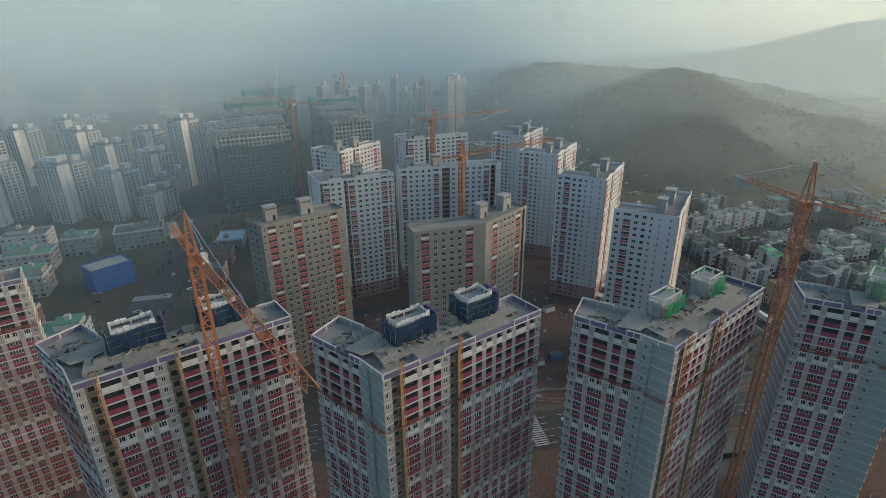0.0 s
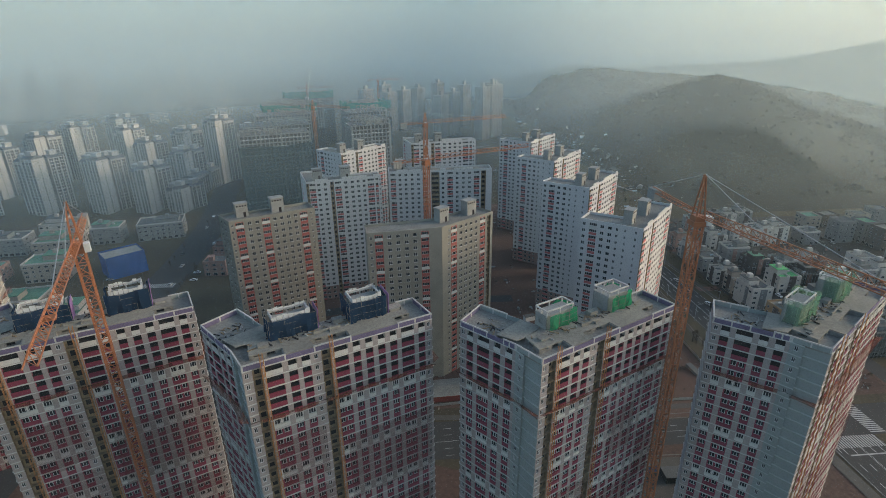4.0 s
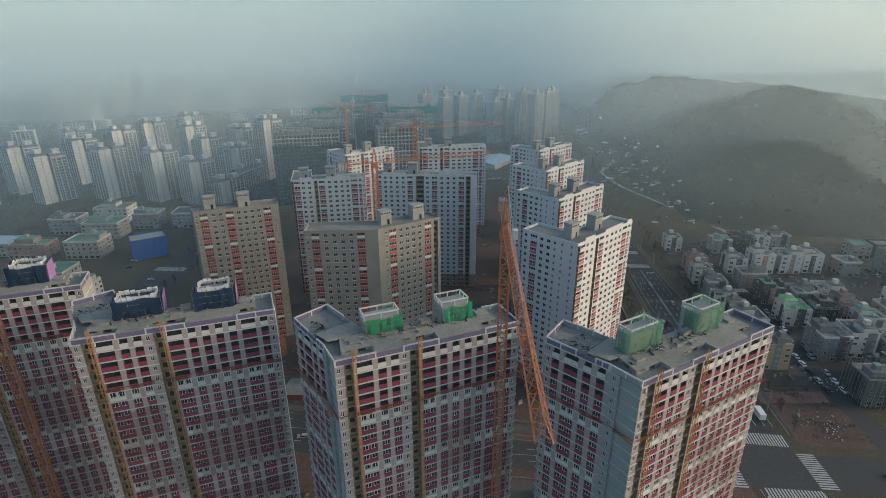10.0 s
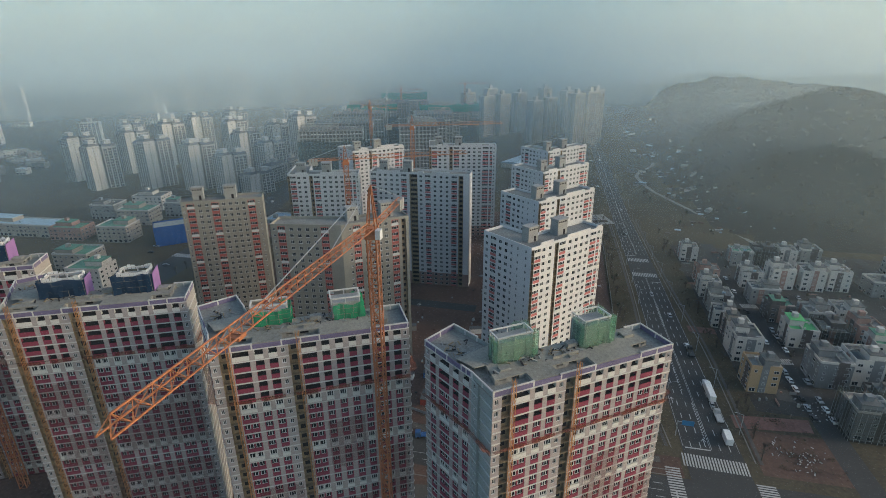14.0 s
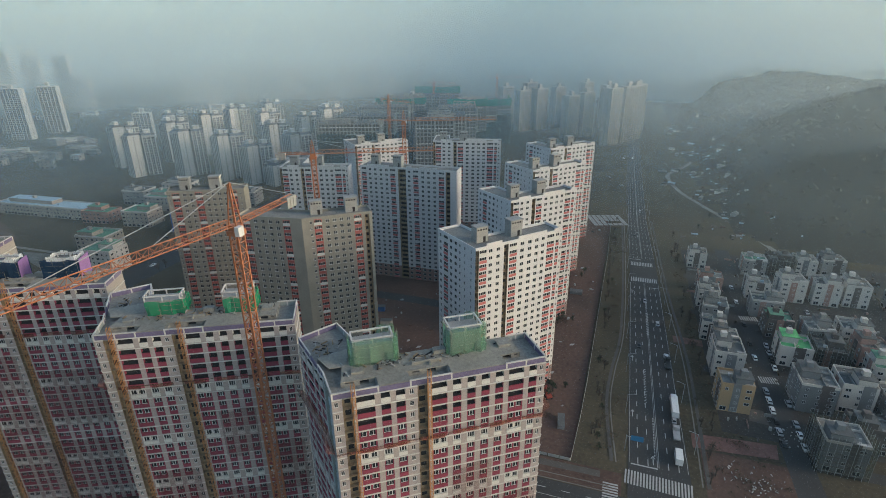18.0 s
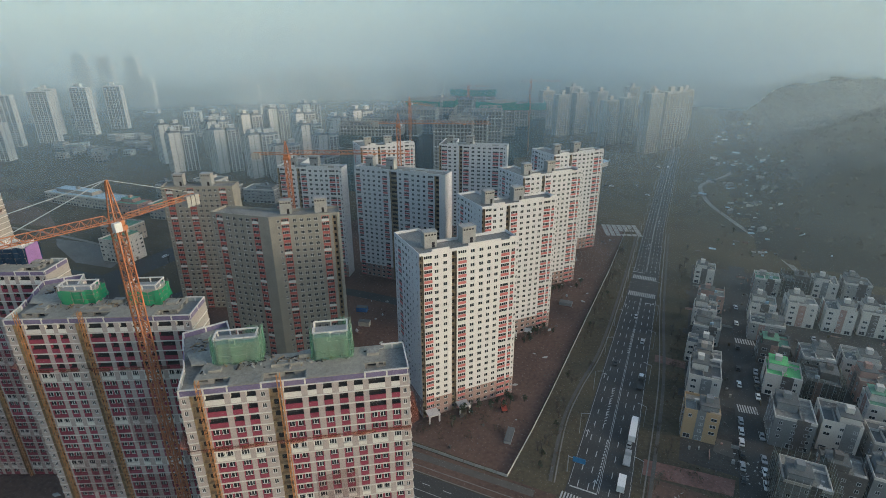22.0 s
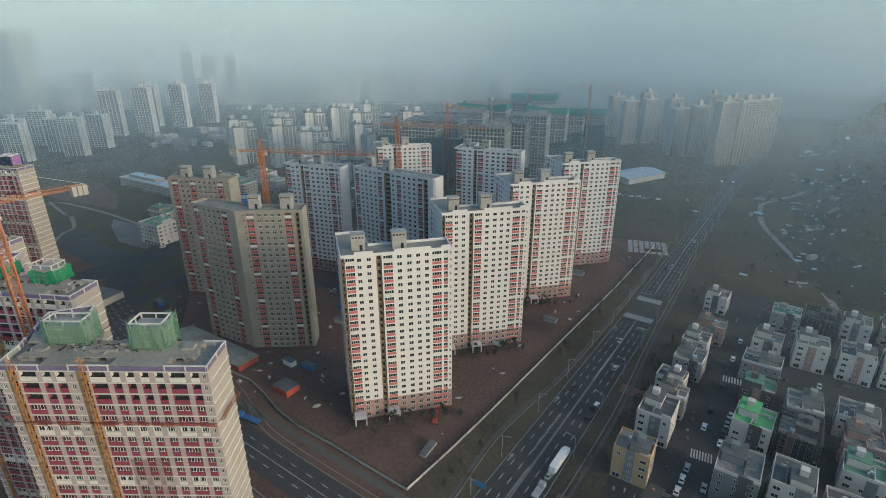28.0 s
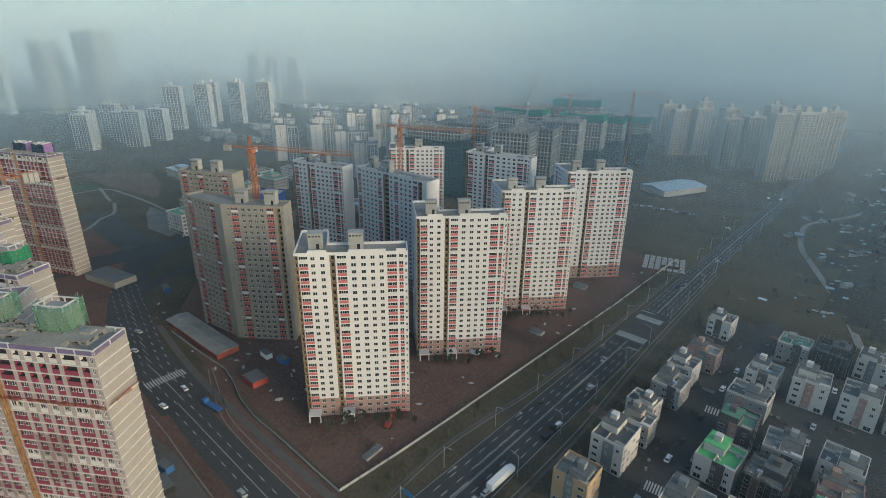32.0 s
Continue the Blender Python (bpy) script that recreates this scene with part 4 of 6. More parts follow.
flat("roadside_soil", [(190, 153), (190, 163), (104, 163.5), (80, 169), (60, 168), (84, 157), (100, 153.2)], 0.055, SOIL, "brown trampled soil between road and fence", "ground")
flat("roadside_soil_south", [(190, 132.5), (190, 139), (84, 140.5), (60, 138), (60, 131.5)], 0.05, SOIL, "brown trampled soil beside the road", "ground")
for dy in (0, 2.6):
    ribbon("kerb_south", [(186, 153.3 + dy), (120, 153.3 + dy), (98, 157 + dy), (84, 161 + dy), (70, 166 + dy * .6)], .4, 0.2, KERB, "pale kerb line beside the road", "pavement")

# road paint
gl = Geo()


def dash(x0, y0, x1, y1, w, z=0.14):
    d = Vector((x1 - x0, y1 - y0)).normalized()
    n = Vector((-d.y, d.x)) * w / 2
    gl.quad((x0 - n.x, y0 - n.y, z), (x1 - n.x, y1 - n.y, z), (x1 + n.x, y1 + n.y, z), (x0 + n.x, y0 + n.y, z))


def edge_x(pts, y):
    for a, b in zip(pts, pts[1:]):
        if a[1] <= y <= b[1]:
            return a[0] + (b[0] - a[0]) * (y - a[1]) / (b[1] - a[1])
    return pts[-1][0]


y = -60.0
while y < 1250:
    if not (132 < y < 168 or 324 < y < 362):
        a, b = edge_x(AVL, y), edge_x(AVR, y)
        for f in (1 / 6, 1 / 3, 2 / 3, 5 / 6):
            dash(a + (b - a) * f, y, a + (b - a) * f, y + 3.2, 0.28)
        for o in (-.25, .25):
            dash((a + b) / 2 + o, y, (a + b) / 2 + o, y + 8.2, 0.16)
        dash(a + .5, y, a + .5, y + 8.2, 0.14), dash(b - .5, y, b - .5, y + 8.2, 0.14)
        if random.random() < 0.28 and y < 420:
            f = random.choice((.08, .25, .42, .58, .75))
            xx = a + (b - a) * f
            dash(xx, y + 1, xx, y + 5, .3), dash(xx - .7, y + 4, xx, y + 5.4, .3), dash(xx + .7, y + 4, xx, y + 5.4, .3)
    y += 8.2
x = 182.0
while x > -60:
    yy = 146 if x > 90 else 148.5 if x > 60 else 147 + (60 - x) * .2
    for o in ((-3, 3) if x > 80 else (-7, -3.5, 3.5, 7)):
        dash(x, yy + o, x - 3, yy + o, .24)
    dash(x, yy, x - 8, yy, .18)
    x -= 8
for a, b in (((193, 169), (202, 169)), ((203, 320), (208, 320)), ((191.5, 364), (199, 364)), ((186, 138), (186, 147)), ((196, 128), (212, 128))):
    dash(*a, *b, .6)
for k in range(14):
    dash(198.3, 205 + k * 1.9, 199.2, 206.2 + k * 1.9, .35), dash(201.2, 175 + k * 1.6, 201.2, 176 + k * 1.6, .4), dash(200.3, 262 + k * 1.8, 201.6, 263.5 + k * 1.8, .35)
solo("lane_mark", gl, LINE, "worn white lane dashes and arrows on asphalt", "road marking", "stuff")


def zebra(x0, y0, x1, y1, depth, n):
    """White bars side by side from one kerb to the other."""
    s = thing("zebra_crossing", x0, y0, 0.145, math.degrees(math.atan2(y1 - y0, x1 - x0)), "worn white zebra crossing bars on asphalt", "zebra crossing", "zebra crossings")
    L = math.hypot(x1 - x0, y1 - y0)
    b = Geo()
    w = L / n * .55
    b.box(0, -depth / 2, 0, w, depth / 2, 0.012)
    me = b.mesh("bar", [LINE])
    for k in range(n):
        part("bar", me, None, s, at=Matrix.Translation((k * L / n, 0, 0)))


zebra(192.8, 330.5, 208.2, 330.5, 6, 15)
zebra(192.6, 356, 206.5, 356, 6, 14)
zebra(191, 162.5, 213, 161.5, 6.5, 22)
zebra(216, 155, 216, 138, 6, 16)
zebra(194, 134.5, 213, 134.5, 6, 18)
zebra(186.5, 137, 186.5, 158, 5, 18)
zebra(64, 141, 64, 158, 5.5, 15)
zebra(246.5, 238, 254, 239, 5, 8)
zebra(248, 296, 257, 297, 5, 8)
zebra(-126, 300, -105, 300, 6, 18)

# site fence: white panels
fence = thing("site_fence", 0, 0, 0, 0, "white corrugated panel fence round the site", "fence")
line = [(177, 452), (177.2, 424), (177.4, 361), (176, 287), (174.8, 215), (174, 189), (172.6, 163.6), (156, 163.6), (137, 163.8), (117, 163.4), (103, 165), (88, 169), (76, 171), (50, 169), (24, 168)]
fp = Geo()
corr = [(k * .325, -.07 if k % 4 < 2 else 0) for k in range(13)]
outline = corr + [(x, y + .05) for x, y in reversed(corr)]
fp.v = [(*p, z) for z in (0, 1.25) for p in outline]
fp.f = [(i, (i + 1) % 26, 26 + (i + 1) % 26, 26 + i) for i in range(26)] + [(26 + i, 27 + i, 50 - i, 51 - i) for i in range(12)]
fp.m = [0] * len(fp.f)
fpm = fp.mesh("panel", [mat("white_fence_steel", (0.33, 0.33, 0.32), .6, .15, .2, 2)])
for a, b in zip(line, line[1:]):
    L = math.hypot(b[0] - a[0], b[1] - a[1])
    n = max(1, round(L / 4))
    for k in range(n):
        t = k / n
        part("panel", fpm, None, fence, at=pose(a[0] + (b[0] - a[0]) * t, a[1] + (b[1] - a[1]) * t, .05, 0, 0, math.degrees(math.atan2(b[1] - a[1], b[0] - a[0]))))


# ---- low houses of the village and the shops to the west ----
HW = [mat("white_house_render", (0.49, 0.46, 0.42), .85, .12, .2, 2), mat("grey_house_render", (0.17, 0.178, 0.182), .85, .15, .2, 2), mat("light_grey_house_cladding", (0.25, 0.245, 0.235), .8, .12, .2, 2),
      mat("dark_brick_house", (0.10, 0.09, 0.085), .85, .25, .4, 3), mat("ochre_house_render", (0.37, 0.26, 0.155), .85, .12, .2, 2), mat("pink_brown_house_brick", (0.30, 0.19, 0.16), .88, .2, .3, 3), mat("beige_house_render", (0.33, 0.29, 0.25), .85, .12, .2, 2)]
HNAMES = ["white", "grey", "pale grey", "dark brick", "ochre", "pinkish brown", "beige"]
ROOFS = [DECK, mat("green_roof_coating", (0.10, 0.22, 0.15), .8, .25, .2, 2), mat("grey_roof_and_frame_shade", (0.10, 0.105, 0.105), .85, .25, .2, 2), mat("bright_green_roof_coating", (0.12, 0.40, 0.16), .8, .2, .2, 2), mat("pale_blue_roof_steel", (0.30, 0.40, 0.46), .55, .15, .2, 2)]
RN = ["grey flat", "green coated flat", "dull grey flat", "bright green flat", "pale blue metal"]


def house(x, y, w, d, floors, turn=0.0, wall=0, roof=0, name="low_house", cat="house", group="low houses of the village", detail=True, single=False):
    h = floors * 3.0 + .3
    t = thing(name, x, y, height(x, y), turn, f"{HNAMES[wall]} {floors} storey house with {RN[roof]} roof and parapet", cat, group)
    g, wm = Geo(), HW[wall]
    set_back = floors > 3 and detail
    hb = h - 3.0 if set_back else h
    g.box(-w / 2, -d / 2, 0, w / 2, d / 2, hb, 0)
    part("wall", g, [wm], t)
    g = Geo()
    g.box(-w / 2 + .25, -d / 2 + .25, hb, w / 2 - .25, d / 2 - .25, hb + .06)
    part("roof", g, ROOFS[roof], t)
    g = Geo()
    for a in ((-w / 2, -d / 2, w / 2, -d / 2 + .25), (-w / 2, d / 2 - .25, w / 2, d / 2), (-w / 2, -d / 2 + .25, -w / 2 + .25, d / 2 - .25), (w / 2 - .25, -d / 2 + .25, w / 2, d / 2 - .25)):
        g.box(a[0], a[1], hb, a[2], a[3], hb + 1.05)
    part("parapet", g, HW[0] if wall in (1, 2, 6) and detail else wm, t)
    px, py, pw, pd = random.choice((-1, 1)) * w * .17, random.choice((-1, 1)) * d * .15, w * .5, d * .55
    if set_back:
        g = Geo()
        g.box(px - pw / 2, py - pd / 2, hb + .06, px + pw / 2, py + pd / 2, h + .2, 0)
        g.box(px - pw / 2 - .3, py - pd / 2 - .3, h + .2, px + pw / 2 + .3, py + pd / 2 + .3, h + .45, 1)
        top = part("top_storey", g, [HW[1] if wall == 4 else wm, ROOFS[2 if roof == 0 else roof]], t)
        sg = Geo()
        sg.box(px - 1.3, py - 1.2, h + .45, px + 1.1, py + 1.4, h + 2.6, 0)
        part("stair_hood", sg, [HW[1] if wall == 4 else wm], t)
    elif detail:
        g = Geo()
        g.box(px - 1.5, py - 1.6, hb + .06, px + 1.5, py + 1.6, hb + 2.7)
        g.box(px - 1.7, py - 1.8, hb + 2.7, px + 1.7, py + 1.8, hb + 2.9)
        part("stair_hood", g, wm, t)
    if single:
        # terrace walls, pergola and dark cladding panels
        g = Geo()
        e = random.uniform(-.2, .25) * w
        for u0, v0, u1, v1, hh in ((e, -d / 2 + .25, e + .2, d * .1, 1.0), (-w / 2 + .25, d * .1, e, d * .1 + .2, 1.0), (e, d * .22, w / 2 - .25, d * .22 + .2, .9), (w * .2, -d / 2 + .3, w / 2 - .3, -d / 2 + 1.6, random.uniform(.4, 1.4))):
            g.box(u0, v0, hb + .06, u1, v1, hb + hh)
        for k in range(6):
            u, v = random.uniform(-w / 2 + .8, w / 2 - 1.6), random.uniform(-d / 2 + .8, d / 2 - 1.6)
            g.box(u, v, hb + .06, u + random.uniform(.4, 1.4), v + random.uniform(.3, .9), hb + random.uniform(.4, 1.0))
        part("terrace_wall", g, HW[random.choice((0, 0, 2, 6))], t)
        g, e = Geo(), random.uniform(-.3, .1) * w
        g.box(e, -d / 2 - .1, .2, e + random.uniform(2.5, 4.5), -d / 2, hb + random.choice((0, 1.2)))
        part("cladding_panel", g, HW[random.choice((3, 3, 1, 5))], t, "dark cladding panel")
        g = Geo()
        e = random.uniform(-.3, .1) * d
        g.box(-w / 2 - .1, e, .2, -w / 2, e + random.uniform(2.5, 4), hb + random.choice((0, 1.2)))
        part("cladding_panel", g, HW[random.choice((3, 3, 1, 5))], t, "dark cladding panel")
    if detail and random.random() < .6:
        g = Geo()
        qx, qy = -px * .9, -py * .9
        g.box(qx - .8, qy - .5, hb + .06, qx + .8, qy + .5, hb + 1.2)
        part("roof_tank", g, random.choice((PALEP, ROOFS[4], CONC)), t)
    # windows on the sides towards the streets
    gw = Geo()
    for sx_, sy_, L, ang in ((0, -d / 2, w, 0), (w / 2, 0, d, 90), (-w / 2, 0, d, 270)):
        n = max(1, int(L / 3.6))
        base = pose(sx_, sy_, 0, 0, 0, ang)
        for k in range(int(hb / 3.0)):
            for c in range(n):
                if random.random() < .14:
                    continue
                ww = 2.4 if k == 0 and ang in (0, 270) else 2.0 if (c + wall) % 3 == 0 else 1.2
                hh = 1.9 if k == 0 and ang in (0, 270) else 1.35
                m = base @ pose(-L / 2 + (c + .5) * L / n - ww / 2, -.12, k * 3.0 + (.5 if k == 0 else 1.0))
                if single:
                    part("window", window_for(ww, hh, 2), None, t, at=m)
                else:
                    for p0, p1, q0, q1, o, mi in ((0, ww, 0, hh, .0, 0), (.08, ww / 2 - .04, .08, hh - .08, -.02, 1), (ww / 2 + .04, ww - .08, .08, hh - .08, -.02, 1)):
                        gw.quad(*[tuple(m @ Vector(p)) for p in ((p0, o, q0), (p1, o, q0), (p1, o, q1), (p0, o, q1))], mi)
    if gw.f:
        tagged(part("far_window", gw, [FRAME, GLASS], t), kind="stuff")
    return t


KNOWN = [(233, 367, 11, 12, 4, 0, 2), (236, 329, 13, 11, 4, 5, 0), (233, 310, 11, 12, 4, 0, 2), (234, 292, 12, 13, 4, 2, 0), (231, 271, 11, 9, 4, 0, 2), (234, 259, 11, 9, 4, 6, 0), (232.5, 242, 12, 15, 5, 0, 2), (231.5, 216, 12, 11, 5, 4, 0),
         (266, 366, 13, 12, 3, 2, 1), (261, 329, 12, 13, 4, 0, 0), (261, 306, 15, 12, 4, 2, 2), (278, 331, 13, 13, 5, 0, 0), (281, 368, 13, 13, 4, 3, 2), (296, 374, 12, 13, 4, 0, 0), (312, 379, 13, 12, 4, 2, 0), (295, 332, 13, 14, 5, 0, 2), (310, 334, 12, 13, 5, 0, 0),
         (262, 285, 12, 13, 4, 3, 1), (263, 260, 13, 14, 4, 0, 1), (278, 281, 12, 13, 4, 2, 0), (277, 261, 12, 14, 4, 3, 0), (295, 286, 13, 13, 4, 0, 2), (296, 269, 12, 12, 4, 5, 0), (262, 227, 13, 15, 5, 1, 0), (277, 231, 12, 14, 5, 0, 2), (296, 252, 12, 12, 4, 0, 1), (292, 229, 12, 13, 4, 2, 2), (274, 206, 12, 11, 4, 3, 0), (288, 208, 12, 11, 4, 1, 2), (261, 192, 13, 12, 5, 1, 0)]
for x, y, w, d, fl, wall, roof in KNOWN:
    house(x, y, w, d, fl, random.uniform(-3, 3), wall, 3 if (x, y) == (263, 260) else roof, single=True)
for cx in (315, 331, 358, 374, 400, 416, 436):
    for k in range(11):
        x, y = cx + random.uniform(-1.5, 1.5), 198 + k * 16.5 + random.uniform(-2, 2)
        if random.random() < .2 or (cx < 325 and y > 322) or min(abs(y - q - (cx - 300) * .04) for q in (188, 240, 296, 345)) < 8:
            continue
        house(x, y, random.uniform(10.5, 13), random.uniform(11, 13.5), random.choice((3, 4, 4, 5)), random.uniform(-4, 4), random.choice((0, 0, 1, 2, 2, 3, 6)), random.choice((0, 0, 1, 2, 2)), detail=cx < 340)

SCNET, _ = veil("dark_green_scaffold_net", (0.06, 0.085, 0.072), .3)


def scaffold(x, y, w, d, h):
    t = thing("scaffold", x, y, 0, 0, "steel tube scaffold with dark green netting round a house", "scaffold", "scaffolds of the village")
    g, hw, hd = Geo(), w / 2 + .9, d / 2 + .9
    ring = [(-hw, -hd), (hw, -hd), (hw, hd), (-hw, hd)]
    for a, b in zip(ring, ring[1:] + ring[:1]):
        n = max(2, int(math.hypot(b[0] - a[0], b[1] - a[1]) / 1.8))
        for k in range(n):
            p = (a[0] + (b[0] - a[0]) * k / n, a[1] + (b[1] - a[1]) * k / n)
            g.bar((*p, 0), (*p, h + 1.2), .09)
    part("upright", g, STEELG, t)
    g = Geo()
    for z in range(1, int(h / 1.9) + 1):
        for a, b in zip(ring, ring[1:] + ring[:1]):
            g.bar((*a, z * 1.9), (*b, z * 1.9), .14)
    part("walkway", g, PAVE, t)
    g = Geo()
    for a, b in zip(ring, ring[1:] + ring[:1]):
        for k in range(6):
            p, q = [(a[0] + (b[0] - a[0]) * f, a[1] + (b[1] - a[1]) * f) for f in (k / 6, (k + 1) / 6)]
            g.quad((*p, .2), (*q, .2), (*q, h + .5 * math.sin(k + 1)), (*p, h + .5 * math.sin(k)))
    part("netting", g, SCNET, t, "dark green scaffold netting")


scaffold(277, 261, 12, 14, 12)
scaffold(281, 368, 13, 13, 12)
scaffold(261, 192, 14, 13, 15)

g = Geo()
for k in range(420):
    x, y = random.uniform(226, 345), random.uniform(192, 385)
    if min(abs(x - 285), abs(x - 249)) < 4 or any(abs(x - q[0]) < q[2] / 2 + 1 and abs(y - q[1]) < q[3] / 2 + 1 for q in KNOWN):
        continue
    a, b = (random.uniform(.3, 1.2), random.uniform(.3, 1.2)) if k % 3 else (random.uniform(2, 6), .2)
    if k % 2:
        a, b = b, a
    g.box(x - a / 2, y - b / 2, 0, x + a / 2, y + b / 2, random.uniform(.4, 1.6), k % 5)
solo("yard_clutter", g, [HW[2], CONC, HW[3], HW[5], GRASS], "yard walls, planters and stored goods between houses", "yard clutter", "stuff")

SH = "shops and offices by the west avenue"
for x, y, w, d, fl, turn, wall, roof in ((-190, 322, 24, 18, 5, 8, 6, 1), (-150, 396, 32, 20, 5, 14, 2, 2), (-226, 402, 28, 18, 5, 8, 0, 2), (-206, 362, 28, 18, 5, 8, 6, 1), (-136, 242, 22, 16, 6, 8, 0, 1), (-85, 345, 16, 14, 4, 0, 5, 2), (-84, 318, 14, 12, 3, 0, 5, 2),
                                         (-230, 318, 26, 16, 4, 8, 5, 1), (-186, 388, 20, 16, 5, 8, 2, 1), (-244, 370, 22, 18, 5, 8, 2, 2), (-172, 268, 24, 18, 5, 8, 6, 1), (-292, 318, 96, 18, 4, 4, 6, 4), (-84, 380, 18, 20, 2, 0, 2, 4)):
    house(x, y, w, d, fl, turn, wall, roof, "shop_building", "commercial building", SH)
# block wrapped in blue sheeting
t = thing("wrapped_building", -146, 325, 0, 40, "building shell wrapped in bright blue sheeting", "building")
g = Geo()
g.box(-11, -8, 0, 11, 8, 14)
part("shell", g, CONC, t)
g = Geo()
BLUESHEET = mat("bright_blue_sheeting", (0.014, 0.07, 0.25), .6, .25, .15, 1.2, .2)
for a, b in (((-11.4, -8.4), (11.4, -8.4)), ((11.4, -8.4), (11.4, 8.4)), ((11.4, 8.4), (-11.4, 8.4)), ((-11.4, 8.4), (-11.4, -8.4))):
    for k in range(10):
        p, q = [(a[0] + (b[0] - a[0]) * f, a[1] + (b[1] - a[1]) * f) for f in (k / 10, (k + 1) / 10)]
        o = [.25 * math.sin(3.1 * (k + e)) for e in (0, 1)]
        g.quad((p[0] + o[0], p[1] + o[0], 0), (q[0] + o[1], q[1] + o[1], 0), (q[0] + o[1], q[1] - o[1], 15), (p[0] + o[0], p[1] - o[0], 15))
part("sheeting", g, BLUESHEET, t, "bright blue plastic sheeting")


# ---- finished apartment blocks further off ----
AW = mat("pale_apartment_paint", (0.47, 0.46, 0.435), .85, .08, .1, 1)
AWD = mat("dull_beige_apartment_paint", (0.31, 0.295, 0.27), .85, .08, .1, 1)
AW2 = mat("greyish_apartment_paint", (0.50, 0.49, 0.46), .85, .08, .1, 1)
FARGLASS = mat("greyish_far_window", (0.055, 0.06, 0.065), .3, .3, .3, 2)
ACAP = mat("slate_grey_roof", (0.12, 0.13, 0.14), .8, .15, .1, 1)


def block(x, y, turn, w, d, h, group, bays=5, wall=AW, crown=True, label="pale apartment block with dark windows and slate roof crown"):
    t = thing("apartment_block", x, y, height(x, y), turn, label, "apartment block", group)
    n = int(h / 2.8)
    g = Geo()
    g.box(-w / 2, -d / 2, 0, w / 2, d / 2, h)
    for k in range(bays + 1):
        u = -w / 2 + k * w / bays
        for v in (-d / 2 - .35, d / 2):
            g.box(u - .35, v, 0, u + .35, v + .35, h + .6)
    part("wall", g, wall, t)
    gw = Geo()
    for v, s in ((-d / 2 - .06, 1), (d / 2 + .06, -1)):
        for k in range(n):
            for b in range(bays):
                u0, u1 = -w / 2 + b * w / bays + .7, -w / 2 + (b + 1) * w / bays - .7
                z = k * 2.8
                for p, q in ((u0, (u0 + u1) / 2 - .15), ((u0 + u1) / 2 + .15, u1)):
                    gw.quad((p, v, z + .45), (q, v, z + .45), (q, v, z + 2.5), (p, v, z + 2.5))
    for u in (-w / 2 - .06, w / 2 + .06):
        for k in range(n):
            gw.quad((u, -.6, k * 2.8 + 1), (u, .6, k * 2.8 + 1), (u, .6, k * 2.8 + 2.1), (u, -.6, k * 2.8 + 2.1))
    tagged(part("far_window", gw, FARGLASS, t), kind="stuff")
    if crown:
        g = Geo()
        g.hexa([(-w / 2 - .5, -d / 2 - .5, h), (w / 2 + .5, -d / 2 - .5, h), (w / 2 + .5, d / 2 + .5, h), (-w / 2 - .5, d / 2 + .5, h)], [(-w / 2, -d * .2, h + 2.4), (w / 2, -d * .2, h + 2.4), (w / 2, d * .2, h + 2.4), (-w / 2, d * .2, h + 2.4)])
        part("roof", g, ACAP, t)
    g = Geo()
    g.box(-3, -2.5, h, 3, 2.5, h + 5.5)
    g.box(-3.4, -2.9, h + 5.5, 3.4, 2.9, h + 6.0)
    part("lift_housing", g, wall, t)
    return t


LG = "pale apartment blocks beyond the west avenue"
for x, y, w, h in ((-294, 488, 34, 50), (-239, 486, 30, 48), (-200, 482, 28, 40), (-172, 482, 26, 22), (-188, 540, 28, 43), (-168, 584, 26, 66), (-302, 655, 26, 61), (-334, 622, 30, 57), (-352, 590, 28, 52), (-233, 566, 26, 48), (-205, 592, 26, 55), (-368, 545, 30, 48), (-262, 520, 24, 42), (-268, 600, 24, 56), (-150, 640, 24, 50), (-410, 590, 28, 50), (-400, 500, 30, 48), (-345, 470, 30, 46)):
    x, y, h, a = x + 11, y - 20, h - 3, -14 + random.uniform(-4, 4)
    ca, sa = math.cos(radians(a)), math.sin(radians(a))
    u = w * .31
    block(x - ca * u * .5 - sa * 1.2, y - sa * u * .5 + ca * 1.2, a, u, 12, h, LG, 3)
    block(x + ca * u * .52 + sa * 1.2, y + sa * u * .52 - ca * 1.2, a, u, 12, h + 2.8, LG, 3)
    block(x + w * .36, y + 13, a + 74, 13, 10, h + 1, LG, 3)
for k in range(4):
    block(-166 + k * 4.6, 520 + k * 31, 81, 26, 13, 19 - k, LG, 6, label="long low pale apartment row with slate roof")
FG = "tall pale apartment towers in the hazy distance"
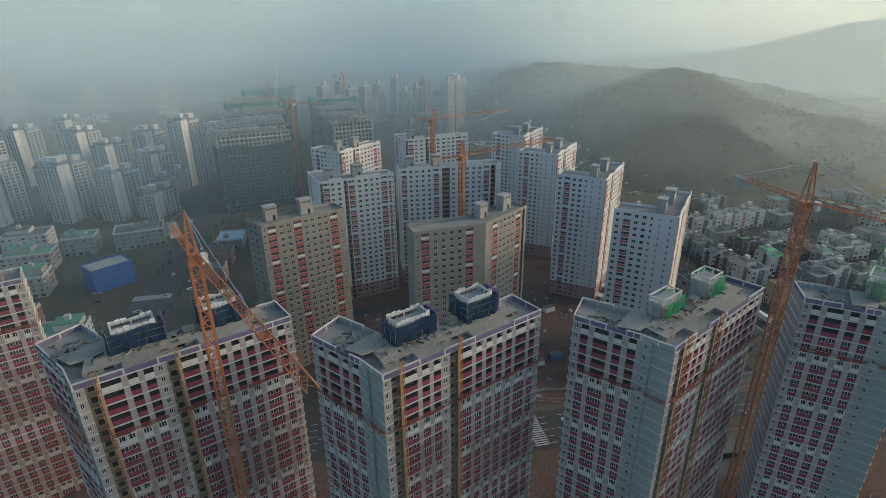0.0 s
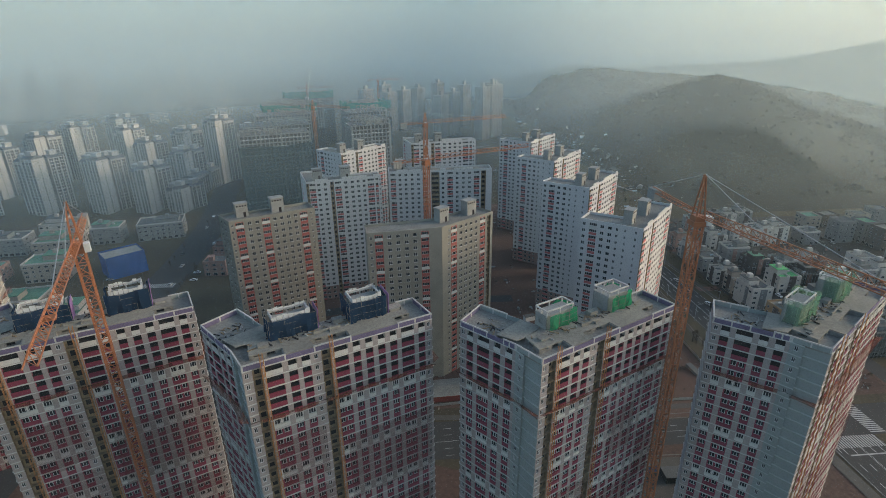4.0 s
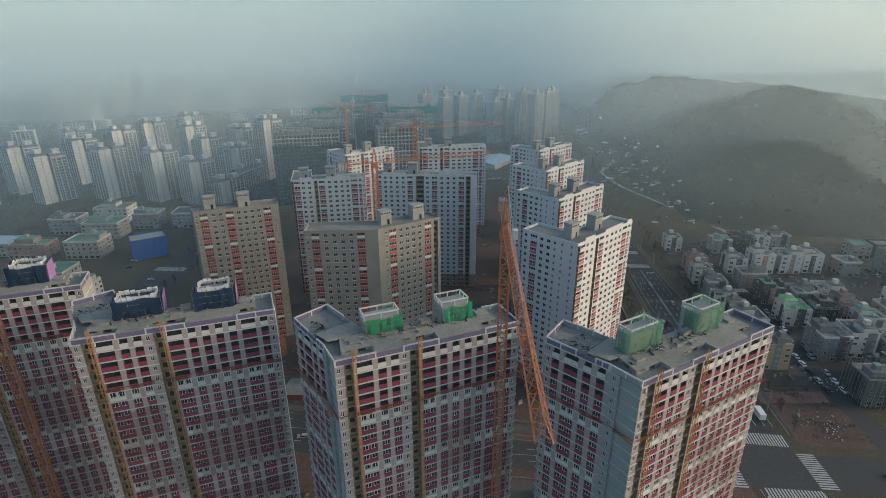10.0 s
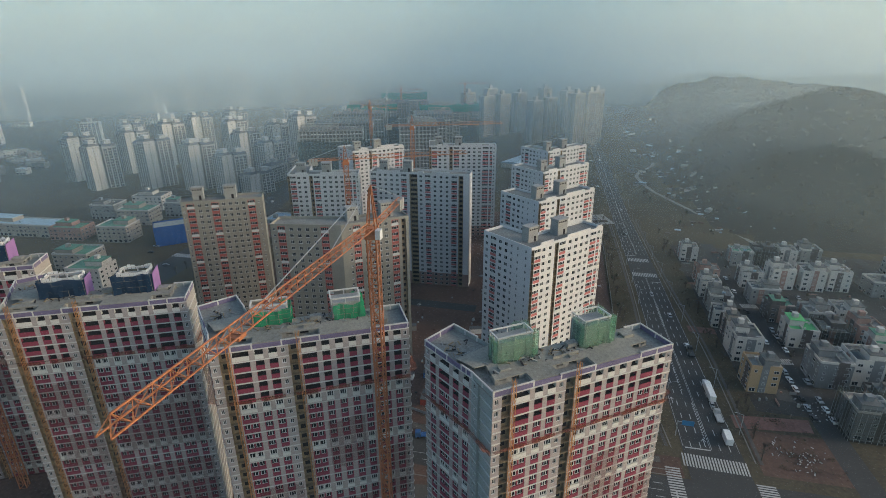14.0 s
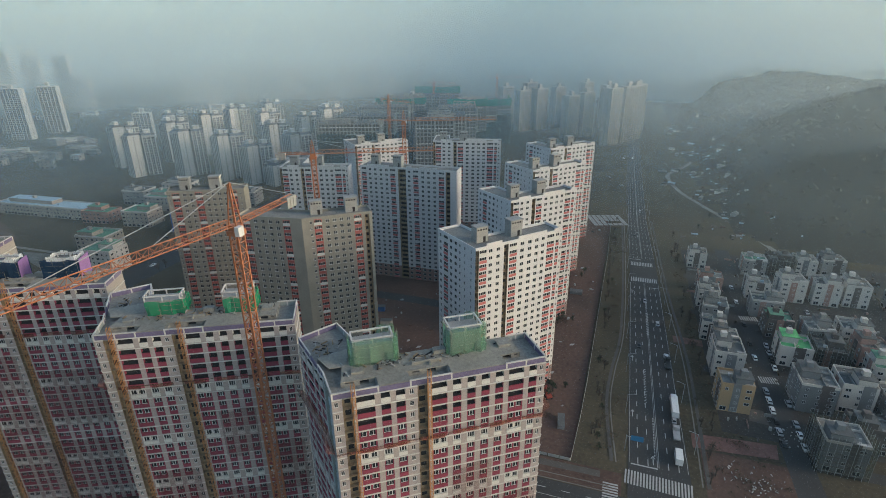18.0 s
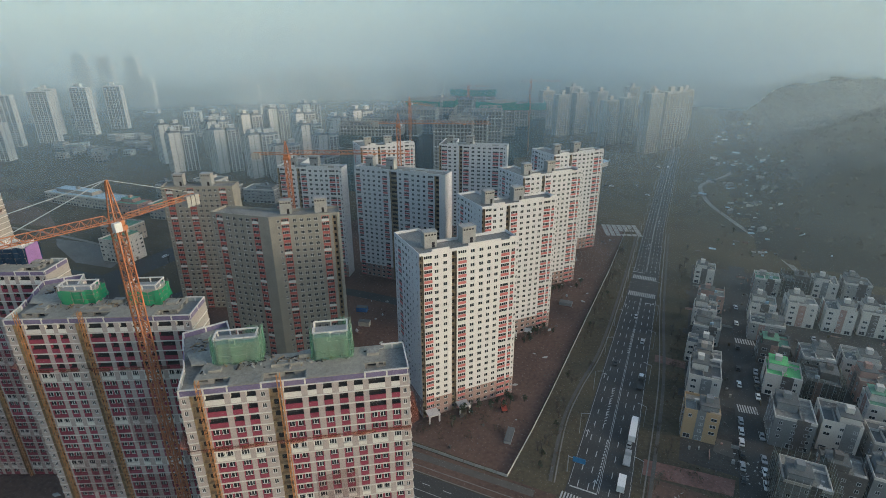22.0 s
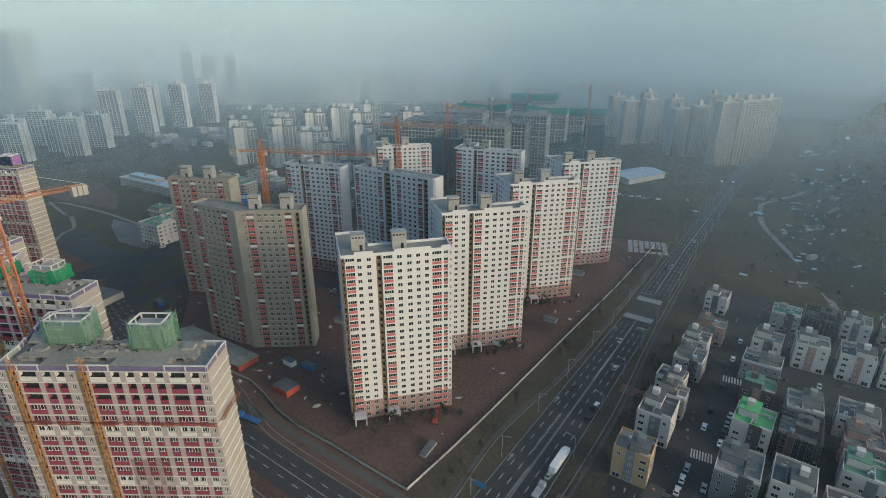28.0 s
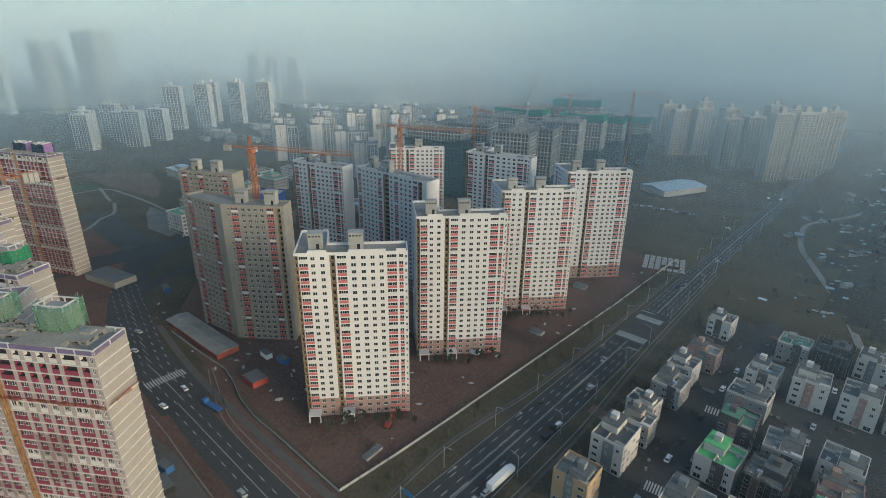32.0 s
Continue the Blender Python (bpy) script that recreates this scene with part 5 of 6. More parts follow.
for x, y, w, h in ((-700, 465, 30, 74), (-688, 512, 28, 76), (-704, 583, 28, 76), (-760, 560, 28, 74), (-780, 620, 30, 78), (-720, 650, 28, 74), (-584, 294, 30, 49), (-617, 352, 28, 46), (-565, 353, 28, 51), (-640, 310, 28, 48), (-600, 400, 28, 48), (-690, 360, 28, 52),
                   (-1136, 860, 34, 122), (-1091, 890, 34, 116), (-1050, 930, 34, 112), (-695, 922, 28, 64), (-640, 900, 26, 60), (-740, 980, 28, 66), (-782, 1103, 30, 74), (-750, 1160, 28, 74), (-747, 1225, 30, 84), (-694, 1261, 30, 86), (-640, 1240, 28, 78), (-560, 1380, 30, 84), (-500, 1420, 28, 80), (-900, 760, 30, 72), (-860, 820, 30, 74), (-520, 640, 24, 40), (-1000, 560, 30, 90), (-960, 620, 30, 88), (-900, 480, 30, 70), (-1150, 300, 34, 120), (-1200, 420, 34, 130), (-420, 1050, 30, 50), (-330, 1150, 30, 56)):
    block(x, y, 30 + random.uniform(-10, 10), w, 13, h, FG, wall=AW2, crown=False)
for x, y, h in ((22, 874, 64), (45, 892, 66), (102, 822, 63), (122, 842, 66), (161, 788, 77), (180, 812, 78), (190, 845, 76), (70, 930, 66), (-20, 940, 64), (150, 930, 70), (195, 905, 74), (10, 1010, 66), (110, 1010, 68)):
    block(x, y, 52 + random.uniform(-6, 6), 24, 13, h, "far white apartment towers along the avenue", 5, AWD, False)
for x, y, s, h in ((-1042, 452, 26, 166), (-1110, 374, 17, 144)):
    t = thing("office_tower", x, y, 0, 30, "broad hazy blue-grey high-rise tower", "office tower")
    g = Geo()
    g.box(-s, -s, 0, s, s, h - 8)
    g.box(-s - 2, -s - 2, h - 8, s + 2, s + 2, h)
    part("shaft", g, AWD, t)
    g = Geo()
    for k in range(12):
        for v in (-s - .2, s + .02):
            g.box(-s + 2 + k * s / 6, v, 6, -s + 2 + k * s / 6 + s / 10, v + .18, h - 12)
    tagged(part("window_strip", g, FARGLASS, t), kind="stuff")
t = thing("chimney_tower", -1250, 781, 0, 0, "slender hazy tower with wide head", "tower")
g = Geo()
g.prism([(7 * math.cos(k * .785), 7 * math.sin(k * .785)) for k in range(8)], 0, 112)
part("shaft", g, AWD, t)
g = Geo()
g.prism([(13 * math.cos(k * .785), 13 * math.sin(k * .785)) for k in range(8)], 112, 128)
part("head", g, AWD, t)

# ---- netted concrete frames, stepping up from block to block ----
FRAMEC = mat("frame_concrete", (0.25, 0.262, 0.258), .9, .15, .2, 2)
BNET, _ = veil("teal_scaffold_net", (0.05, 0.13, 0.16), .66)
GNET, _ = veil("green_scaffold_net", (0.03, 0.26, 0.21), .8)


def frame_block(x, y, turn, w, d, h, netted, top_net=0.0, bay=3.4, label="unfinished concrete frame building behind teal scaffold netting"):
    t = thing("concrete_frame_building", x, y, 0, turn, label, "building under construction", "netted concrete frames")
    floors = int(h / 3.4)
    fh = h / floors
    # dark box inside the frame: shade of the open floors put into its grey
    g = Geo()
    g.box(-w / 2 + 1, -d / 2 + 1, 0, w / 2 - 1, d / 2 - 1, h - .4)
    part("opening_shade_box", g, ROOFS[2], t)
    g = Geo()
    for k in range(1, floors + 1):
        low = .3 if k % 5 == 0 else .85
        g.box(-w / 2, -d / 2, k * fh - low, w / 2, d / 2, k * fh)
    part("floor_slab", g, FRAMEC, t, "concrete floor edges")
    g = Geo()
    g.box(-w / 2 + .5, -d / 2 + .5, h, w / 2 - .5, d / 2 - .5, h + .06)
    part("roof_deck", g, ROOFS[2], t, "dark stained roof deck")
    g, n, m = Geo(), max(3, int(w / bay)), max(3, int(d / bay))
    for k in range(n + 1):
        u = -w / 2 + .5 + k * (w - 1) / n
        e = .9 if k % 5 else 1.7
        for v in (-d / 2 - .12, d / 2 - .6):
            g.box(u - e / 2, v, 0, u + e / 2, v + .72, h - .1)
    for k in range(m + 1):
        v = -d / 2 + .5 + k * (d - 1) / m
        for u in (-w / 2 - .12, w / 2 - .6):
            g.box(u, v - .45, 0, u + .72, v + .45, h - .1)
    part("column_grid", g, FRAMEC, t)
    g = Geo()
    for k in range(2, floors, 4):
        for q in range(int(w / 3.0)):
            if random.random() < .8:
                g.box(-w / 2 + q * 3.0, -d / 2 - .4, k * fh - .3, -w / 2 + q * 3.0 + 2.0, -d / 2 - .14, k * fh + .4)
        for q in range(int(d / 3.0)):
            if random.random() < .8:
                g.box(w / 2 + .14, -d / 2 + q * 3.0, k * fh - .3, w / 2 + .4, -d / 2 + q * 3.0 + 2.0, k * fh + .4)
    part("edge_board", g, PALEP, t, "white boards along the floor edges")
    g = Geo()
    for q in range(3):
        u, v = random.uniform(-w / 2 + 4, w / 2 - 8), random.uniform(-d / 2 + 3, d / 2 - 6)
        g.box(u, v, h, u + random.uniform(3, 6), v + random.uniform(2, 4), h + random.uniform(1, 4))
    for q in range(14):
        u, v = random.uniform(-w / 2 + 1, w / 2 - 4), random.uniform(-d / 2 + 1, d / 2 - 2)
        g.box(u, v, h, u + random.uniform(.5, 3), v + random.uniform(.5, 1.5), h + random.uniform(.3, 1.3))
    # half-built storey: bare columns and beams on part of the deck
    e0, e1 = random.choice(((-.48, .1), (-.1, .48), (-.48, .48)))
    cols = max(3, int((e1 - e0) * w / 4))
    for q in range(cols + 1):
        u = w * e0 + (e1 - e0) * w * q / cols
        for v in (-d * .46, -d * .1, d * .3):
            g.box(u - .3, v - .3, h, u + .3, v + .3, h + 3.3)
    for v in (-d * .46, -d * .1, d * .3):
        g.box(w * e0 - .3, v - .25, h + 3.3, w * e1 + .3, v + .25, h + 3.9)
    part("roof_clutter", g, [CONC], t)
    corners = [(-w / 2 - .8, d / 2 + .9), (-w / 2 - .8, -d / 2 - .9), (w / 2 + .8, -d / 2 - .9), (w / 2 + .8, d / 2 + .9)]
    for nm, z0, z1, m_, lb in (("scaffold_net", 0, h * netted, BNET, "teal scaffold netting"), ("top_net", h - 5, h + top_net, GNET, "green scaffold netting round the top floor")):
        if (nm == "scaffold_net" and netted) or (nm == "top_net" and top_net):
            g = Geo()
            for a, b in zip(corners, corners[1:]):
                for q in range(8):
                    p0, p1 = [(a[0] + (b[0] - a[0]) * f, a[1] + (b[1] - a[1]) * f) for f in (q / 8, (q + 1) / 8)]
                    g.quad((*p0, z0), (*p1, z0), (*p1, z1 + .8 * math.sin(q + 1)), (*p0, z1 + .8 * math.sin(q)))
            part(nm, g, m_, t, lb)
    return t


for x, y, w, d, h, nt_, tn in ((-75, 476, 60, 26, 66, .85, 0), (-84, 531, 60, 34, 66, .7, 0), (-91, 592, 58, 34, 68, .6, 0), (-95, 652, 60, 36, 70, .8, 2), (-97, 714, 62, 38, 68, .5, 0), (-93, 788, 66, 26, 71, .7, 4),
                               (8, 489, 36, 26, 70, .0, 0), (4, 536, 38, 38, 69, .35, 0), (-2, 592, 42, 38, 70, .0, 0), (-6, 646, 46, 36, 71, .5, 3), (-6, 700, 46, 38, 65, .6, 3), (-4, 772, 48, 42, 58, .7, 4)):
    frame_block(x, y, 18, w, d, h, nt_, tn)
crane(-40, 490, 86, 60, 40, 14, CL, 6)
crane(10, 735, 92, 100, 38, 14, CL, 6)
crane(-88, 756, 82, 75, 38, 14, CL, 6)
c = thing("luffing_crane", -66, 618, 0, 0, "slender dark luffing crane with raised boom", "crane")
g = Geo()
for ex, ey in ((-1, -1), (1, -1), (1, 1), (-1, 1)):
    g.bar((ex, ey, 0), (ex, ey, 82), .35)
for k in range(20):
    g.bar((-1, -1, k * 4), (1, -1, k * 4 + 4), .2), g.bar((1, 1, k * 4), (-1, 1, k * 4 + 4), .2)
part("mast", g, STEELG, c)
g = Geo()
for e in (-.8, .8):
    g.bar((e, 0, 81), (e * .3 + 6, 12, 117), .45)
for k in range(9):
    f = k / 9
    g.bar((-.8 + 6.2 * f, 12 * f, 81 + 36 * f), (.8 + 5.6 * f, 12 * f + 1.3, 81 + 36 * f + 4), .25)
part("boom", g, STEELG, c)
g = Geo()
g.box(-2, -5, 79.5, 2, 1.5, 82.5)
part("machine_deck", g, STEELG, c)

# long shed beyond the last tower
t = thing("storage_shed", 100, 658, 0, -23, "long white shed with pale blue roof", "shed")
g = Geo()
g.box(-17, -30, 0, 17, 30, 6)
part("wall", g, HW[0], t)
g = Geo()
g.hexa([(-18, -31, 6), (18, -31, 6), (18, 31, 6), (-18, 31, 6)], [(-.3, -31, 8.6), (.3, -31, 8.6), (.3, 31, 8.6), (-.3, 31, 8.6)])
part("roof", g, ROOFS[4], t)
# paved lot with white bays
t = thing("paved_lot", 174, 444, .06, 18, "pale concrete slab grid on bare ground", "paving")
b = Geo()
b.box(0, 0, 0, 3.2, 4.6, .14)
sm = b.mesh("slab", [HW[2]])
for i in range(7):
    for j in range(5):
        if not (2 < i < 6 and 0 < j < 2):
            part("slab", sm, None, t, at=Matrix.Translation((i * 4 - 14, j * 5.4 - 13, 0)))


# ---- vehicles ----
TYRE = mat("black_tyre_rubber", (0.02, 0.02, 0.02), .9, .2, 2, 8)
PAINTS = [mat("white_car_paint", (0.60, 0.61, 0.61), .35, .05, 1, 5), mat("silver_car_paint", (0.32, 0.33, 0.34), .35, .06, 1, 5), mat("black_car_paint", (0.025, 0.026, 0.028), .3, .1, 1, 5), mat("blue_truck_paint", (0.03, 0.10, 0.26), .4, .1, 1, 5), mat("red_machine_paint", (0.40, 0.05, 0.03), .5, .15, 1, 5)]
PN = ["white", "silver grey", "black", "blue", "red"]


def wheel_mesh(r, w):
    g = Geo()
    ring = [(r * math.cos(k * math.pi / 6), r * math.sin(k * math.pi / 6)) for k in range(12)]
    i = 0
    g.v = [(-w / 2, *p) for p in ring] + [(w / 2, *p) for p in ring]
    g.f = [(k, (k + 1) % 12, 12 + (k + 1) % 12, 12 + k) for k in range(12)] + [tuple(range(11, -1, -1)), tuple(range(12, 24))]
    g.m = [0] * 14
    return g.mesh("wheel", [TYRE])


def make_car(paint):
    c = thing("car", 0, 0, 0, 0, f"{PN[paint]} parked car on asphalt", "car", "parked cars")
    g = Geo()
    g.hexa([(-.85, -2.2, .28), (.85, -2.2, .28), (.85, 2.2, .28), (-.85, 2.2, .28)], [(-.9, -2.25, .78), (.9, -2.25, .78), (.9, 2.25, .82), (-.9, 2.25, .82)])
    g.hexa([(-.84, -1.9, .78), (.84, -1.9, .78), (.84, 1.2, .82), (-.84, 1.2, .82)], [(-.66, -1.3, 1.42), (.66, -1.3, 1.42), (.66, .35, 1.42), (-.66, .35, 1.42)])
    part("body", g, PAINTS[paint], c)
    g = Geo()
    g.quad((-.75, 1.0, .95), (.75, 1.0, .95), (.62, .45, 1.36), (-.62, .45, 1.36))
    g.quad((.75, -1.78, .95), (-.75, -1.78, .95), (-.62, -1.36, 1.36), (.62, -1.36, 1.36))
    g.v = [(x, y + (.06 if y > 0 else -.06), z + .03) for x, y, z in g.v]
    for s in (-1, 1):
        q = [(s * .83, -1.6, .92), (s * .83, .85, .92), (s * .69, .3, 1.36), (s * .69, -1.2, 1.36)]
        g.quad(*(q if s > 0 else q[::-1]))
    part("window", g, GLASS, c)
    me = wheel_mesh(.32, .2)
    for x, y in ((-.8, 1.35), (.8, 1.35), (-.8, -1.35), (.8, -1.35)):
        part("wheel", me, None, c, at=Matrix.Translation((x, y, .32)))
    return c


def make_truck(paint, length, box=True):
    c = thing("truck", 0, 0, 0, 0, f"{PN[paint]} lorry with long cargo box parked at the kerb", "truck", "parked trucks")
    h = length / 2
    g = Geo()
    g.box(-1.1, h - 2.0, .5, 1.1, h, 2.6)
    g.box(-1.0, h - 1.9, 2.6, 1.0, h - .5, 2.9)
    part("cab", g, PAINTS[paint], c)
    g = Geo()
    g.quad((1.0, h + .02, 1.5), (-1.0, h + .02, 1.5), (-.95, h + .02, 2.4), (.95, h + .02, 2.4))
    part("windscreen", g, GLASS, c)
    g = Geo()
    g.box(-1.2, -h, 1.0, 1.2, h - 2.2, 3.6 if box else 1.5)
    for k in range(int(length / 1.2) - 2):
        g.box(-1.24, -h + .3 + k * 1.2, 1.05, 1.24, -h + .4 + k * 1.2, 3.5 if box else 1.5)
    part("cargo_box", g, PAINTS[0] if box else PAINTS[paint], c)
    g = Geo()
    g.box(-.5, -h + .2, .6, .5, h - .3, 1.0)
    part("chassis", g, TYRE, c)
    me = wheel_mesh(.5, .3)
    for y in (h - 1.2, -h + 1.2, -h + 2.4):
        for x in (-1.0, 1.0):
            part("wheel", me, None, c, at=Matrix.Translation((x, y, .5)))
    return c


cars = [make_car(k) for k in range(3)]
first = [True, True, True]


def put_car(x, y, turn, z=.1):
    k = random.choice((0, 0, 1, 1, 2))
    if first[k]:
        first[k] = False
        cars[k].matrix_basis = pose(x, y, z, 0, 0, turn)
    else:
        copy_thing(cars[k], pose(x, y, z, 0, 0, turn))


tr = make_truck(0, 13.5)
tr.matrix_basis = pose(209.4, 205, .1)
for x, y, L, p, b in ((209.2, 188.5, 7, 1, False), (208.8, 236.5, 8, 2, False), (99, 154.6, 11, 3, False), (208.9, 176, 8, 2, True)):
    make_truck(p, L, b).matrix_basis = pose(x, y, .1, 0, 0, 0 if x > 150 else 100)
for x, y, a in ((208.7, 243.5, 0), (209.0, 197.5, 0), (196.5, 250, 180), (200.2, 300, 180), (206, 275, 0), (195.2, 410, 180), (199.6, 475, 0), (193, 545, 180), (197, 640, 0), (193.5, 700, 180), (84, 141, 95), (78, 152, 90), (30, 148, 100), (150, 141, 92), (12, 156, 105), (207, 120, 0), (198, 100, 180), (196, 60, 180), (209, 80, 0), (240, 146, 90), (262, 150, 90), (170, 593, 20), (183, 560, 60), (183, 696, 30),
                (-112, 330, 0), (-120, 352, 180), (-108, 300, 0), (-122, 410, 5), (-118, 282, 90), (-104, 372, 0), (-126, 440, 8), (-98, 318, 90), (-96, 306, 90), (-112, 255, 0), (-120, 235, 0), (-145, 300, 90), (-150, 312, 90)):
    put_car(x, y, a + random.uniform(-3, 3))
for k in range(9):
    put_car(96 + k * 6.2, 573 + (k % 3) * 2 + k * .6, 110 + random.uniform(-9, 9), .02)
for k in range(22):
    y = 196 + k * 6.6
    if abs(y - 239) < 5 or abs(y - 297) < 5:
        continue
    if random.random() < .72:
        put_car(246.3 + (y - 196) * .025, y, random.uniform(-4, 4))
    if random.random() < .5:
        put_car(253.2 + (y - 196) * .025, y, 180 + random.uniform(-4, 4))
for k in range(16):
    put_car(random.choice((283.5, 286, 344, 349)), 192 + k * 11 + random.uniform(-2, 2), random.choice((0, 180)), .09)

# ---- red excavator, huts, portals and heaps on the site ----
RED = mat("dull_red_steel_paint", (0.27, 0.05, 0.036), .6, .25, .4, 3)
e = thing("excavator", 160, 197, .05, 30, "small red crawler excavator on site soil", "excavator")
for s in (-1, 1):
    g = Geo()
    g.box(s * 1.0 - .3, -1.6, 0, s * 1.0 + .3, 1.6, .75)
    part("track", g, TYRE, e)
g = Geo()
g.box(-1.1, -1.7, .8, 1.1, 1.1, 1.7), g.box(-1.1, .0, 1.7, -.1, 1.2, 2.8)
part("cab", g, RED, e)
g = Geo()
g.bar((.3, 1.0, 1.5), (.3, 3.4, 3.6), .4), g.bar((.3, 3.4, 3.6), (.3, 5.0, 1.4), .3), g.box(-.2, 4.7, .6, .8, 5.4, 1.4)
part("boom", g, RED, e)
t = thing("site_shed", 40, 176.5, .05, 3, "long grey-roofed red site shed", "shed")
g = Geo()
g.box(-26, -5.5, 0, 26, 5.5, 3)
part("wall", g, mat("rusty_red_sheet", (0.26, 0.06, 0.045), .7, .25, .3, 2), t)
g = Geo()
g.hexa([(-26.5, -6, 3), (26.5, -6, 3), (26.5, 6, 3), (-26.5, 6, 3)], [(-26.5, -.1, 4.0), (26.5, -.1, 4.0), (26.5, .1, 4.0), (-26.5, .1, 4.0)])
part("roof", g, DECK, t)
for x, y, w, d, h, m_, nm in ((95, 176, 9, 7, 3, RED, "red"), (80, 190, 6, 3, 2.6, PAINTS[0], "white"), (90, 193, 6, 3, 2.6, PAINTS[3], "blue"), (167, 183, 2.6, 8, 1.2, HW[2], "grey"), (150, 262, 6, 3, 2.6, PAINTS[0], "white"), (162, 300, 7, 4, 1.5, HW[2], "grey"), (150, 368, 8, 6, 1.4, HW[2], "grey"), (60, 245, 6, 3, 2.6, PAINTS[3], "blue"), (70, 232, 6, 3, 2.6, HW[2], "grey"), (104, 236, 6, 3, 2.6, PAINTS[0], "white"), (-30, 186, 8, 3, 2.6, PAINTS[3], "blue"), (-70, 168, 30, 14, 4, HW[2], "grey"), (120, 128, 6, 3, 2.6, PAINTS[3], "blue"), (128, 124, 8, 5, 2.4, TYRE, "black")):
    t = thing("site_container", x, y, .05, random.uniform(-20, 20), f"{nm} steel site container on bare soil", "container", "site containers")
    g = Geo()
    k2 = int(w / .4)
    wave = [(-w / 2 + w * k / k2, -d / 2 - (.06 if k % 4 < 2 else 0)) for k in range(k2 + 1)]
    ring = wave + [(-x_, -y_) for x_, y_ in wave]
    g.v = [(*p, z) for z in (0, h) for p in ring]
    g.f = [(i, (i + 1) % len(ring), len(ring) + (i + 1) % len(ring), len(ring) + i) for i in range(len(ring))]
    g.m = [0] * len(g.f)
    part("body", g, m_, t)
    g = Geo()
    g.box(-w / 2 - .08, -d / 2 - .08, h, w / 2 + .08, d / 2 + .08, h + .12)
    part("roof", g, ROOFS[2], t)
for tx, ty in ((132.3, 178.8), (132.2, 240.6), (131.9, 303.8)):
    for u in (3.2, 16.5):
        a = radians(48.7)
        t = thing("entrance_portal", tx + u * math.cos(a) + 4.2 * math.sin(a), ty + u * math.sin(a) - 4.2 * math.cos(a), .05, 48.7, "white concrete entrance portal frame at the tower foot", "portal", "entrance portals")
        g = Geo()
        g.box(-2.4, -.4, 3.2, 2.4, 4.0, 3.7)
        part("canopy", g, LEDGE, t)
        for s in (-2.1, 2.1):
            g = Geo()
            g.box(s - .25, -.3, 0, s + .25, .3, 3.2)
            part("post", g, LEDGE, t)
# heaps of spoil and pallets
g = Geo()
for k in range(420):
    x, y = random.choice(((random.uniform(60, 172), random.uniform(168, 440)), (random.uniform(-40, 120), random.uniform(166, 260)), (random.uniform(-90, 180), random.uniform(20, 130))))
    s, h = random.uniform(.4, 2.0), random.uniform(.2, 1.0)
    a = random.uniform(0, 3)
    c_, s_ = math.cos(a) * s, math.sin(a) * s
    b = [(x + c_, y + s_), (x - s_ * .5, y + c_ * .5), (x - c_, y - s_), (x + s_ * .5, y - c_ * .5)]
    g.hexa([(*p, 0) for p in b], [(x + (p[0] - x) * .7, y + (p[1] - y) * .7, h) for p in b], k % 4)
solo("site_debris", g, [HW[2], SOIL, CONC, PAVE], "scattered boards, rubble and pallets on the site", "debris", "stuff")

# ---- sheds, plots and scrap along the hill foot ----
for k in range(24):
    y = random.uniform(440, 1000)
    x = 222 + random.uniform(0, 70) + max(0, (y - 700)) * .05
    if y < 640 and abs(x - 243) < 10:
        x += 24
    t = thing("farm_shed", x, y, height(x, y), random.uniform(0, 180), random.choice(("small white-roofed farm shed among plots", "low grey metal shed with pitched roof", "small shed with pale blue roof")), "shed", "farm sheds")
    w, d = random.uniform(4, 9), random.uniform(3, 6)
    g = Geo()
    g.box(-w / 2, -d / 2, -1, w / 2, d / 2, 2.4)
    part("wall", g, random.choice(HW[:3]), t)
    g = Geo()
    g.hexa([(-w / 2 - .3, -d / 2 - .3, 2.4), (w / 2 + .3, -d / 2 - .3, 2.4), (w / 2 + .3, d / 2 + .3, 2.4), (-w / 2 - .3, d / 2 + .3, 2.4)], [(-w / 2 - .3, -.05, 3.5), (w / 2 + .3, -.05, 3.5), (w / 2 + .3, .05, 3.5), (-w / 2 - .3, .05, 3.5)])
    part("roof", g, random.choice((HW[2], ROOFS[4], ROOFS[2], ROOFS[2])), t)
g = Geo()
for k in range(130):
    y = random.uniform(420, 760)
    x = random.gauss(272, 16)
    if x < 220:
        continue
    s = random.uniform(.5, 2.4)
    g.box(x - s, y - s * .6, height(x, y) - .5, x + s, y + s * .6, height(x, y) + random.uniform(.3, 1.2), k % 4)
solo("scrap_heap", g, [HW[2], ROOFS[4], HW[3], SOIL], "scattered scrap, sheeting and stored goods in plots", "scrap", "stuff")
for k in range(24):
    x, y = random.uniform(-620, -470), random.uniform(440, 600)
    house(x, y, random.uniform(10, 20), random.uniform(8, 14), random.choice((1, 2, 2, 3)), random.uniform(0, 90), random.choice((0, 2, 2, 6)), random.choice((0, 1, 2, 4)), group="low houses in the hazy distance", detail=False)
t = thing("church", -643, 939, 0, 20, "white church with a pointed spire in haze", "church")
g = Geo()
g.box(-16, -10, 0, 16, 10, 16)
part("nave", g, HW[0], t)
g = Geo()
g.hexa([(-6, -6, 16), (6, -6, 16), (6, 6, 16), (-6, 6, 16)], [(-.3, -.3, 46), (.3, -.3, 46), (.3, .3, 46), (-.3, .3, 46)])
part("spire", g, HW[0], t)

